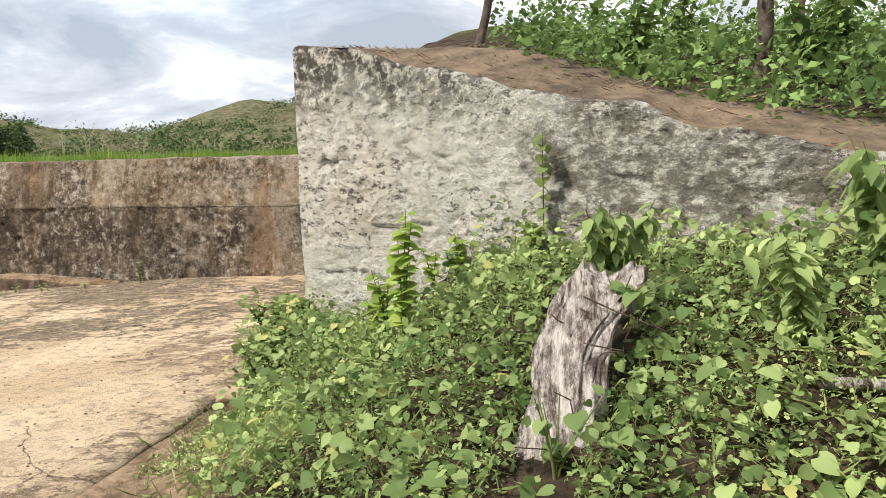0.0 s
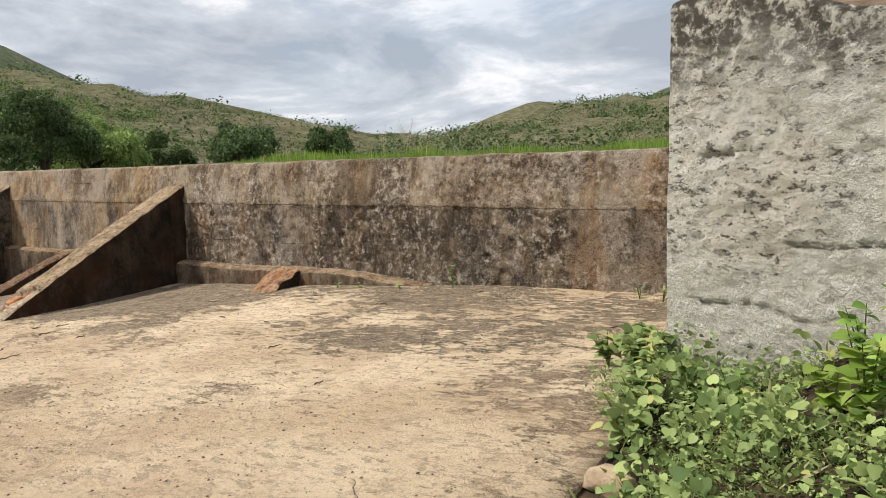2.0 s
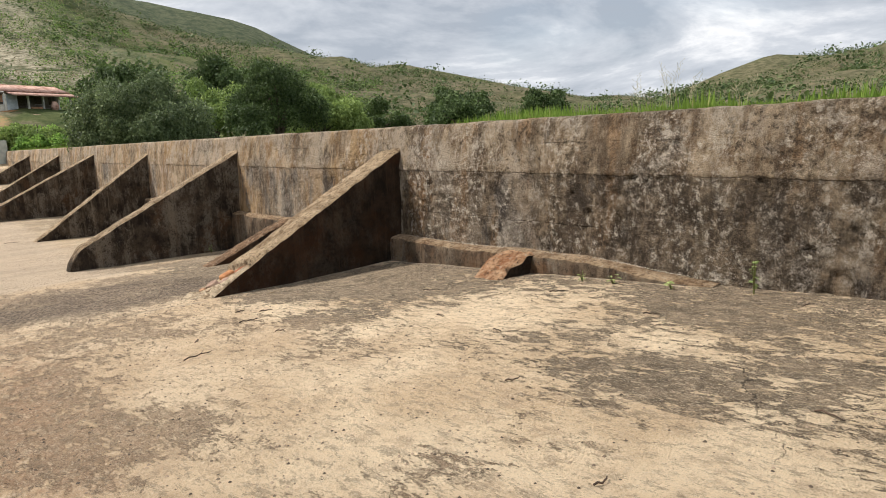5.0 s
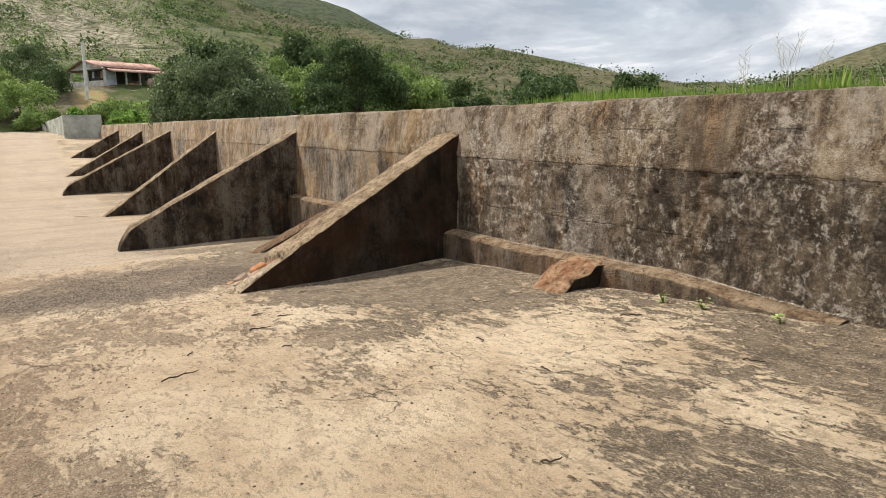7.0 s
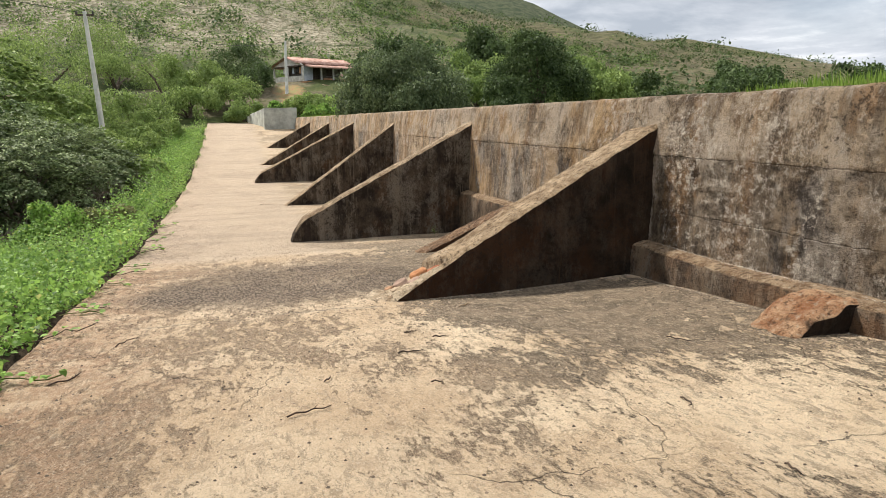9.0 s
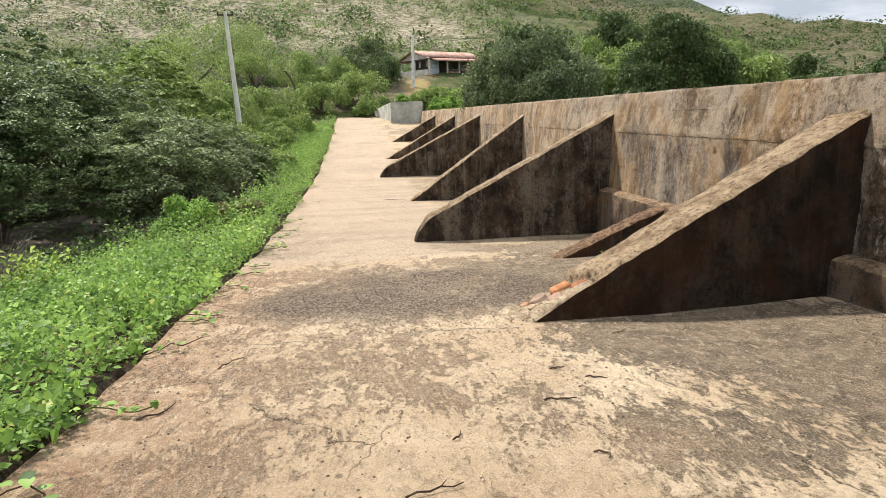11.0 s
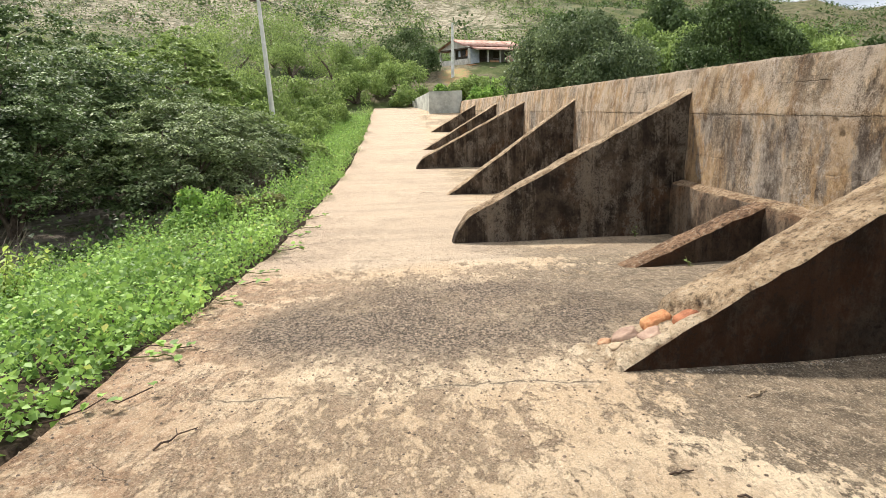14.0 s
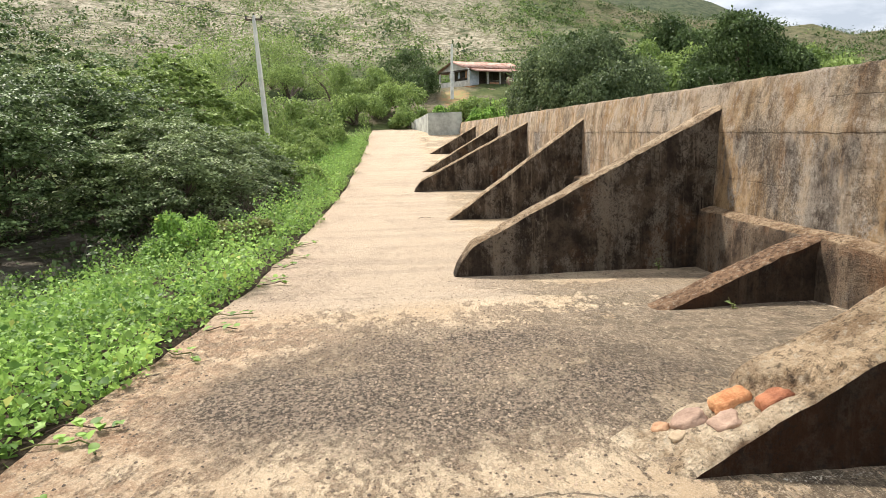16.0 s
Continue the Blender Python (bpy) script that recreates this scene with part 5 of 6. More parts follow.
def make_house():
    root = new("house")
    gz = float(ground_z(-80.5, 12.0)) + 0.08
    root.location = (-81, 10.0, gz)
    root.rotation_euler, root.scale = (0, 0, radians(30)), (0.9, 0.9, 0.9)
    L, D, H = 8.2, 6.0, 1.95
    part("wall", block(-D, -2.0, 1.6, L, -0.6, H, 0.01), INSIDE, root, "wall behind the porch, coloured dark for the porch's shade")
    part("wall", block(-0.75, -0.6, 0.35, 1.9, -0.3, H - 0.15, 0.01), BLUEWASH, root, "pale blue-white porch wall")
    part("porch_floor", block(-D, 0.35, 0, L, -1.0, 0.06, 0.02), REDEARTH, root)
    part("parapet", block(-D + 0.1, -0.2, -0.02, 0.14, 0.063, 0.72, 0.02), LIMEWASH, root, "low limewashed wall under the open gable")
    part("parapet", block(-0.09, 0.05, 3.0, 4.3, 0.063, 0.5, 0.01), REDBREAK, root, "low red porch wall")
    for px, py in ((0.0, 0.06), (-3.0, 0.06), (-D + 0.1, 0.06), (-0.02, 2.7), (-0.02, 4.5), (-0.02, 6.4), (-0.02, 8.0)):
        part("post", block(px - 0.09, px + 0.09, py - 0.09, py + 0.09, 0.063, H - 0.1, 0.01), LIMEWASH, root, "white porch post")
    part("beam", block(-D, 0.1, -0.02, 0.12, H - 0.16, H - 0.003, 0.01), WOOD, root, "dark timber tie beam")
    bm = block(-0.1, 3.0, 0.9, 3.2, -1.4, 0.02, 0.02)
    for v in bm.verts:
        if v.co.x > 1:
            v.co.z -= 0.5
    part("ramp", bm, PALESTONE, root, "pale concrete ramp")
    part("door", block(-1.99, -1.93, 3.0, 3.85, 0.07, 1.85, 0.01), WOOD, root, "dark wooden door")
    for wy in (5.0, 6.8):
        w = part("window", block(-1.99, -1.94, wy, wy + 0.8, 0.9, 1.7, 0.01), WOOD, root, "dark shuttered window")
        part("sill", block(-1.99, -1.86, wy - 0.05, wy + 0.85, 0.84, 0.895, 0.01), LIMEWASH, w)
    for (ya, yb, x0, z0, x1, z1) in ((-0.35, L + 0.3, -0.55, H + 0.22, -2.9, H + 1.05), (-0.35, L + 0.3, -2.85, H + 1.05, -6.5, H - 0.1), (0.7, L + 0.5, 0.9, H - 0.30, -0.75, H + 0.12)):
        n = 46
        v, f = [], []
        for i in range(n * 2 + 1):
            yy = ya + (yb - ya) * i / (2 * n)
            dz = 0.05 * (i % 2)
            v += [(x0, yy, z0 + dz), (x1, yy, z1 + dz), (x1, yy, z1 + dz - 0.09), (x0, yy, z0 + dz - 0.09)]
        for i in range(n * 2):
            a, b = 4 * i, 4 * (i + 1)
            f += [(a, b, b + 1, a + 1), (a + 2, b + 2, b + 3, a + 3), (a + 3, b + 3, b, a), (a + 1, b + 1, b + 2, a + 2)]
        solid("roof", mesh_np("roof", np.array(v, float), np.array(f)), TILES, root, "red clay tile roof slope")
    bm = bmesh.new()
    t = [bm.verts.new(c) for c in ((0, 0.02, H), (-2.9, 0.02, H + 0.95), (-6.0, 0.02, H), (0, 0.2, H), (-2.9, 0.2, H + 0.95), (-6.0, 0.2, H))]
    bm.faces.new(t[:3])
    bm.faces.new(t[3:][::-1])
    for i in range(3):
        j = (i + 1) % 3
        bm.faces.new((t[i], t[3 + i], t[3 + j], t[j]))
    bmesh.ops.recalc_face_normals(bm, faces=bm.faces[:])
    part("gable", bm, LIMEWASH, root)
    tagged(root, "small white farmhouse with red tile roof and open porch", "house")
    for k, (lx, ly, wide, tall, cloth) in enumerate(((-1.0, 0.45, 0.5, 0.75, REDBREAK), (-1.7, 0.5, 0.55, 0.6, WIRE), (-2.5, 0.45, 0.4, 0.7, BLUEWASH), (-4.3, 0.45, 0.5, 0.6, LIMEWASH))):
        bm = block(-wide / 2, wide / 2, -0.02, 0.02, -tall, 0, 0.008, 3, 0.04)
        ob = part("hanging_cloth", bm, cloth, None)
        ob.matrix_basis = pose(-81, 10.0, gz, 0, 0, 30) @ Matrix.Scale(0.9, 4) @ pose(lx, ly, H - 0.2)
        tagged(ob, ("dull red", "dark", "pale blue", "white")[k] + " cloth hung under the open gable roof", "cloth", "washing under the gable")
    pot = new("water_jar")
    pot.location = (-82.6, 14.4, gz + 0.063)
    bm = bmesh.new()
    prof = [(0.0, 0.0), (0.2, 0.0), (0.34, 0.25), (0.36, 0.5), (0.24, 0.75), (0.2, 0.85), (0.24, 0.9), (0.17, 0.9), (0.17, 0.7)]
    vs = [bm.verts.new((r, 0, z)) for r, z in prof]
    es = [bm.edges.new((vs[i], vs[i + 1])) for i in range(len(vs) - 1)]
    bmesh.ops.spin(bm, geom=vs + es, cent=(0, 0, 0), axis=(0, 0, 1), angle=2 * math.pi, steps=18)
    bmesh.ops.remove_doubles(bm, verts=bm.verts[:], dist=0.001)
    part("body", bm, TILES, pot)
    tagged(pot, "big red clay jar standing before the house", "jar")


def make_pole(x, y, top, base, r0, r1, label, lean=(0, 0), arm=True):
    root = new("utility_pole")
    root.location = (x, y, base)
    h = top - base
    pts = [(lean[0] * t, lean[1] * t, h * t - 0.4 * (t == 0)) for t in np.linspace(0, 1, 7)]
    solid("shaft", Heap().add(tube(pts, list(np.linspace(r0, r1, 7)), 10)).mesh("shaft"), CONC, root, "tapered grey concrete shaft", True)
    if arm:
        part("crossarm", block(lean[0] - 0.05, lean[0] + 0.05, lean[1] - 0.45, lean[1] + 0.45, h - 0.25, h - 0.15, 0.01), WOOD, root)
        for k in (-0.4, 0.0, 0.4):
            bm = bmesh.new()
            bmesh.ops.create_cone(bm, cap_ends=True, segments=10, radius1=0.05, radius2=0.03, depth=0.16, matrix=Matrix.Translation((lean[0], lean[1] + k, h - 0.07 + 0.1 * (k == 0))))
            part("insulator", bm, WIRE, root)
    return tagged(root, label, "utility pole")


def make_cable(a, b, sag, label):
    a, b = Vector(a), Vector(b)
    pts = [tuple(a.lerp(b, t) - Vector((0, 0, sag * 4 * t * (1 - t)))) for t in np.linspace(0, 1, 25)]
    tagged(solid("overhead_cable", Heap().add(tube(pts, [0.014] * 25, 4)).mesh("cable"), WIRE), label, "cable")


make_end_block()
make_house()
make_pole(-49.0, -4.35, 8.35, -0.7, 0.17, 0.10, "tall grey concrete utility pole among the trees", (0.3, -0.35))
make_pole(-77.5, 8.0, 10.1, float(ground_z(-77.5, 8.0)), 0.17, 0.11, "grey concrete utility pole in front of the house", (0, 0.1), False)
make_cable((-48.7, -4.7, 8.25), (-6, -24, 9.4), 0.8, "thin dark overhead cable from pole to pole")
make_cable((-48.7, -4.7, 8.25), (-77.5, 8.1, 10.0), 0.9, "thin dark overhead cable towards the house")
make_cable((-77.5, 8.1, 10.0), (-81.5, 13.5, 8.6), 0.2, "thin dark service cable to the house roof")


def make_fence_post(x, y, h, lean, label, r=0.055, base=None):
    gz = float(ground_z(x, y)) - 0.15 if base is None else base
    pts = [(lean[0] * t + 0.03 * math.sin(5 * t), lean[1] * t, h * t) for t in np.linspace(0, 1, 7)]
    ob = solid("fence_post", Heap().add(tube(pts, [r * (1.1 - 0.3 * t) for t in np.linspace(0, 1, 7)], 8, 0.35)).mesh("post"), WOOD, None, "", True)
    ob.location = (x, y, gz)
    return tagged(ob, label, "fence post")


make_fence_post(-2.42, 5.25, 1.75, (0.40, 0.1), "leaning dark weathered wooden fence post on the bank", 0.045, 3.3)
for i in range(7):
    fy = 8.4 + 0.75 * i
    make_fence_post(-70.0 + 0.25 * (i % 3), fy, 1.7, (0.05 * (i % 2), 0.05), "thin grey wooden fence post below the house", 0.05)
make_cable((-2.22, 5.33, 4.55), (1.6, 5.6, 4.2), 0.12, "rusty barbed wire strand from post to tree")


# ---- the bank by the wing wall ----
def off_stump(x, y):
    t = np.clip((y - 0.45) / 1.0, 0, 1)
    return (np.abs(x + 1.57 - 0.24 * t) > 0.12) | (y < 0.3) | (y > 1.4)


def either(x, y):
    return np.maximum(ground_z(x, y), np.where((x < SIDE) & (y > EDGE - 0.1), floor_z(x, y), -9))


def front_of_wing(x, y):
    return y < 4.33 - 0.5 * (x + 3.83)


leaves_on_ground("bank_vines", 26000, (-4.3, 2.6), (-1.2, 4.4), (0.022, 0.05), VINE2, "tangle of green heart-leaved vines on the bank", 3, 0.24,
                 lambda x, y: front_of_wing(x, y) & (x > -3.30 + 0.2 * np.sin(y * 2.1) - 0.75 * smooth(1.8, 3.8, y)) & ~((x < -2.75) & (y < 0.9)) & off_stump(x, y), on=either)
leaves_on_ground("bank_weeds", 90000, (-4.2, 2.6), (-1.2, 4.3), (0.013, 0.026), WEED, "small bright weeds between the vines", 4, 0.12,
                 lambda x, y: front_of_wing(x, y) & (x > -3.45 + 0.15 * np.sin(y * 3.1) - 0.6 * smooth(1.8, 3.8, y)) & ~((x < -3.0) & (y < 1.2)) & off_stump(x, y), CHIP, on=either)
leaves_on_ground("bank_grass", 26000, (-4.0, 2.6), (-1.2, 4.2), (0.04, 0.12), BANKGRASS, "fine green and dry grass between the vines", 5, 0.03,
                 lambda x, y: front_of_wing(x, y) & (x > -3.5 + 0.2 * np.sin(y * 2.6)) & off_stump(x, y), BLADE, cat="grass")
leaves_on_ground("path_weeds", 16000, (-4.2, 5.0), (-6.5, -0.9), (0.018, 0.05), VINE2, "low weeds and vines on the trodden bank", 7, 0.10,
                 lambda x, y: (y > -5.2 + 0.8 * np.sin(x * 1.1)) & (x > -3.3 + 0.4 * np.sin(y * 1.7)) & (x < 4.0 + 0.6 * np.sin(y * 2.3)), DIAMOND)
leaves_on_ground("slope_vines", 30000, (-3.0, 6.5), (3.0, 11.0), (0.035, 0.085), SLOPEVINE, "dense vines and creepers covering the slope behind the wing wall", 6, 0.45,
                 lambda x, y: (y > 4.4 - 0.5 * (x + 3.83) + np.where(x < -2.1, 1.1, 0.36) + 0.15 * np.sin(x * 5)) & (x > -2.05 + 0.25 * np.sin(y * 2)), DIAMOND)
leaves_on_ground("east_vines", 5000, (1.5, 7.0), (-4.0, 3.5), (0.05, 0.1), VINE2, "green creeping vines on the bank beside the path", 8, 0.35, front_of_wing)


def make_litter():
    g = np.random.default_rng(91)
    n = 1500
    u, w = g.uniform(0.1, 5.5, n), g.uniform(0.02, 1.25, n)
    x, y = -3.93 + 0.894 * u + 0.447 * w, 4.45 - 0.447 * u + 0.894 * w
    z = np.interp(-3.93 + 0.894 * u, WX, WZ) + (np.interp(-3.93 + 0.894 * u, WX, BZ) - np.interp(-3.93 + 0.894 * u, WX, WZ)) * np.clip(w / 0.95, 0, 1) + 0.02
    me = scatter("litter", BLADE, np.stack([x, y, z], -1), g.uniform(0.03, 0.11, n), g.uniform(0, 6.28, n), g.normal(0.02, 0.1, n))
    tagged(solid("dry_litter", me, LITTER), "dry brown grass and leaf litter on the wing wall's top", "litter", kind="stuff")


LITTER = leaf_mat("dry_litter", (0.10, 0.065, 0.04), (0.36, 0.26, 0.16), 0.1)
make_litter()


def make_stump():
    root = new("tree_stump")
    root.location = (-1.47, 0.72, float(ground_z(-1.47, 0.72)) - 0.1)
    top = Vector((0.16, 0.72, 2.02 - root.location.z))
    n, sides = 40, 64
    vs, fs = [], []
    for i in range(n + 1):
        t = i / n
        c = Vector((-0.10 + 0.27 * t + 0.04 * math.sin(6 * t) + 0.07 * t ** 5, 0.72 * t, top.z * t ** 0.85))
        r = 0.105 + 0.03 * (1 - t) ** 3 + 0.03 * math.sin(3.1 * t) + 0.045 * t ** 4
        for s in range(sides):
            a = 2 * math.pi * s / sides
            q = Vector((math.cos(a) * 3, math.sin(a) * 3, t * 2.2))
            ridge = abs(noise.noise(Vector((math.cos(a) * 4.5, math.sin(a) * 4.5, t * 1.6))))
            k = 1.0 + 0.16 * noise.fractal(q * 0.8, 0.8, 2, 5) + 0.10 * noise.noise(q * 3) - 0.55 * max(0.0, 0.14 - ridge) / 0.14 * 0.5
            jag = (0.05 * noise.noise(Vector((math.cos(a) * 1.4, math.sin(a) * 1.4, 7))) + 0.11 * noise.noise(Vector((math.cos(a) * 6, math.sin(a) * 6, 7)))) * t ** 6
            vs.append((c.x + math.cos(a) * r * k, c.y + math.sin(a) * r * k * 0.8, c.z + 0.05 * math.sin(a) + jag))
    for i in range(n):
        for s in range(sides):
            u = (s + 1) % sides
            fs.append((i * sides + s, i * sides + u, (i + 1) * sides + u, (i + 1) * sides + s))
    me = bpy.data.meshes.new("bark")
    me.from_pydata(vs, [], fs + [tuple(range(n * sides, (n + 1) * sides))])
    solid("trunk", me, DEAD, root, "bleached peeling dead wood", True)
    h = Heap()
    g = np.random.default_rng(2)
    for i in range(9):
        a, z = g.uniform(0, 6.28), g.uniform(0.1, 1)
        p = np.array([0.16 * z + 0.14 * math.cos(a), 0.72 * z - 0.12, top.z * z + 0.02])
        q = p + np.array([g.normal(0, 0.16), g.normal(0, 0.05), g.normal(0, 0.07)])
        h.add(tube([tuple(p), tuple((p + q) / 2 + g.normal(0, 0.02, 3)), tuple(q)], [0.0035, 0.003, 0.002], 4))
    solid("dry_vines", h.mesh("dry_vines"), STICK, root, "dry vine stems")
    tagged(root, "bleached dead tree stump with peeling bark among vines", "tree stump")


make_stump()
make_herb("shrub", -1.24, 1.80, 0.60, 300, (0.06, 0.12), VINE2, "leafy green shrub with drooping pointed leaves", 21, LANCE, 0.26, 9, -0.65, base=1.78)
make_herb("climber", -1.22, 1.42, 0.22, 30, (0.05, 0.09), VINE2, "leafy vine trailing over the dead stump", 28, HEART, 0.34, 9, -0.5, base=1.88, cat="climber")
make_herb("climber", -1.48, 0.66, 0.36, 14, (0.05, 0.09), VINE2, "leafy vine climbing the dead stump", 29, HEART, 0.28, 5, -0.4, cat="climber")
make_herb("tall_weed", -2.40, 2.21, 0.88, 64, (0.07, 0.12), LIME, "tall lime-green weed with broad tiered leaves", 22, HEART, 0.10, 3, 0.05)
make_herb("tall_weed", -2.62, 2.62, 0.55, 40, (0.06, 0.1), LIME, "lime-green weed with broad tiered leaves", 23, HEART, 0.1, 3, 0.05)
make_herb("shrub", -0.50, 1.30, 0.5, 150, (0.07, 0.14), VINE2, "broad-leaved green shrub on the bank", 24, LANCE, 0.42, 10, -0.4)
make_herb("shrub", -0.05, 1.65, 0.70, 240, (0.09, 0.17), VINE2, "broad-leaved green shrub on the bank", 25, LANCE, 0.45, 12, -0.65)
make_herb("shrub", 0.28, 1.45, 0.85, 240, (0.10, 0.18), VINE2, "tall broad-leaved shrub with hanging leaves", 125, LANCE, 0.45, 12, -0.75)
make_herb("shrub", -0.25, 0.4, 0.55, 110, (0.09, 0.15), VINE, "bright broad-leaved shrub on the bank", 26, LANCE, 0.35, 7, -0.1)
make_herb("climber", -1.62, 3.20, 1.15, 15, (0.07, 0.11), VINE2, "climbing plant with large leaves on the wing wall", 27, HEART, 0.05, 1, -0.5, cat="climber")
for i in range(9):
    g = np.random.default_rng(60 + i)
    make_herb("weed", g.uniform(-3.3, -1.6), g.uniform(2.9, 3.6), g.uniform(0.25, 0.45), 30, (0.05, 0.09), VINE if i % 2 else LIME, "leafy green weed at the foot of the wing wall", 70 + i, HEART, 0.12, 3, 0.0)
for i, (hx, hy) in enumerate(((-0.8, 5.4), (0.6, 5.0), (2.2, 5.2), (1.4, 6.6), (-0.2, 7.2), (3.4, 6.4))):
    make_herb("shrub", hx, hy, 0.9 + 0.2 * (i % 3), 200, (0.10, 0.19), SLOPEVINE, "tall leafy shrub on the slope behind the wing wall", 80 + i, LANCE, 0.55, 10, -0.2)


def make_dead_tree():
    root = new("dead_tree")
    root.location = (0.35, 5.6, float(ground_z(0.35, 5.6)) - 0.1)
    h = Heap()
    h.add(tube([(0, 0, 0), (0.03, 0, 0.6), (0.0, 0, 1.15), (0.15, 0, 1.9)], [0.09, 0.08, 0.07, 0.05], 8, 0.3))
    h.add(tube([(0.0, 0, 1.1), (0.18, -0.05, 1.15), (0.3, -0.05, 0.85), (0.34, -0.05, 0.3), (0.36, -0.05, 0.0)], [0.06, 0.055, 0.055, 0.05, 0.04], 8, 0.3))
    solid("trunk", h.mesh("trunk"), WOOD, root, "dark arching trunk", True)
    g = np.random.default_rng(9)
    pos = np.stack([g.normal(0.1, 0.3, 260), g.normal(0, 0.2, 260), g.uniform(0.7, 2.0, 260)], -1)
    solid("creeper", scatter("creeper", LANCE, pos, g.uniform(0.05, 0.09, 260), g.uniform(0, 6.28, 260), g.normal(-0.4, 0.4, 260)), VINE2, root, "green creeper")
    tagged(root, "dark bent tree trunk hung with creepers on the bank", "tree")


make_dead_tree()
for i, (lx, ly, lz, ll, la) in enumerate(((0.9, 2.9, 0.1, 1.2, 20), (1.3, 2.6, 0.2, 1.0, 5), (-0.55, 0.95, 0.05, 0.5, -30), (-0.4, 0.1, 0.04, 0.45, 30))):
    h = Heap().add(tube([(0, 0, 0), (ll * 0.5, 0.03, 0.03), (ll, 0, 0)], [0.05 if i < 2 else 0.022, 0.045 if i < 2 else 0.02, 0.03 if i < 2 else 0.012], 8, 0.4))
    ob = solid("fallen_branch", h.mesh("branch"), DEAD, None, "", True)
    ob.matrix_basis = pose(lx, ly, float(ground_z(lx, ly)) + lz, 0, 0, la)
    tagged(ob, "bleached fallen branch lying on the bank", "branch")

# ---- low side of the apron: creepers, bushes, trees ----
leaves_on_ground("edge_creeper", 66000, (-27, -5.0), (-6.0, 0.75), (0.038, 0.068), VINE, "bright green creeper spilling over the apron's edge", 31, 0.40,
                 lambda x, y: (y < 0.50 + 0.22 * np.sin(x * 2.3) * np.sin(x * 0.7)) & ((x < -9.2 + 0.5 * np.sin(y * 2.1)) | (y < -1.3 + 0.4 * np.sin(x * 1.9))) & (x < -5.6 + 0.5 * np.sin(y * 1.6)), DIAMOND, on=either)
leaves_on_ground("edge_creeper_far", 70000, (-62, -26), (-2.6, 0.8), (0.04, 0.085), VINE, "bright green creeper along the far edge of the apron", 32, 0.5,
                 lambda x, y: (y < 0.45 + 0.25 * np.sin(x * 1.3)) & (y > -0.9 - 0.4 * np.sin(x * 0.8) - 1.8 * smooth(-38, -44, x)), CHIP, on=either)
for i in range(14):
    g = np.random.default_rng(300 + i)
    h = Heap()
    x0 = -9.5 - 1.1 * i + g.normal(0, 0.3)
    n = 6
    pts = [(0, 0, 0.02)]
    for j in range(n):
        pts.append((pts[-1][0] + g.normal(0, 0.08), pts[-1][1] + g.uniform(0.04, 0.12), 0.015 + 0.03 * g.random()))
    h.add(tube(pts, [0.006] * len(pts), 4))
    root = new("runner")
    root.location = (x0, 0.5, float(floor_z(x0, 0.6)))
    solid("stem", h.mesh("stem"), STICK if i % 2 else STEM, root)
    q = np.array(pts[2:])
    solid("foliage", scatter("foliage", HEART, np.repeat(q, 2, 0) + [0, 0, 0.03], g.uniform(0.04, 0.08, 2 * len(q)), g.uniform(0, 6.28, 2 * len(q)), g.normal(0.1, 0.3, 2 * len(q))), VINE, root)
    tagged(root, "thin creeper runner reaching over the concrete", "plant", "creeper runners")
leaves_on_ground("edge_creeper_near", 34000, (-21, -9.0), (-3.6, 0.65), (0.034, 0.066), VINE, "bright young creeper leaves at the apron's edge", 33, 0.32,
                 lambda x, y: (y < 0.46 + 0.2 * np.sin(x * 2.3) * np.sin(x * 0.7)), DIAMOND, on=either)
# dark leaves added where the thorn trees' shade lies
leaves_on_ground("undergrowth", 26000, (-52, -17), (-16, -2.6), (0.10, 0.2), DARKLEAF, "dark undergrowth beneath the thorn trees, put in for their shade", 35, 0.75,
                 lambda x, y: (y < -4.4 + 0.7 * np.sin(x * 0.9) + 1.6 * smooth(-26, -34, x)) & (((x + 27.5) / 7.5) ** 2 + ((y + 8.0) / 2.3) ** 2 > 1), CHIP, on=ground_z, cat="undergrowth")


def make_brush(x, y, r, h, n, seed):
    """A tangle of thin dead stems."""
    g = np.random.default_rng(seed)
    heap = Heap()
    for _ in range(n):
        a, b = g.uniform(0, 6.28), g.uniform(0, 6.28)
        p = np.array([r * math.sqrt(g.random()) * math.cos(a), r * 0.6 * math.sin(a) * g.random(), 0.0])
        q = p + np.array([0.5 * h * math.cos(b), 0.5 * h * math.sin(b), h * g.uniform(0.5, 1)])
        heap.add(tube([tuple(p), tuple((p + q) / 2 + g.normal(0, 0.08, 3)), tuple(q)], [0.012, 0.008, 0.004], 3))
    ob = solid("dead_brush", heap.mesh("brush"), BRUSH)
    ob.location = (x, y, float(ground_z(x, y)))
    tagged(ob, "tangle of thin dead brown stems below the thorn trees", "brush", "dead brush in the gully")


BRUSH = simple_mat("dry_stem", (0.10, 0.075, 0.055), (0.30, 0.25, 0.20), 7)
for i, (bx, by, br, bh) in enumerate(((-27.0, -4.0, 1.6, 0.9), (-30.0, -2.9, 1.4, 1.0), (-33.0, -2.4, 1.5, 1.1), (-23.0, -6.0, 1.4, 0.8), (-36.5, -1.9, 1.6, 1.1), (-21.5, -5.2, 0.8, 1.6))):
    make_brush(bx, by, br, bh, 80, 700 + i)
make_lobed_tree(-25.2, -2.0, 1.05, 0.85, VINE, "small round yellow-green bush by the apron", 41, 2750, (0.06, 0.112), 0.1, 20, "bush", "bush")
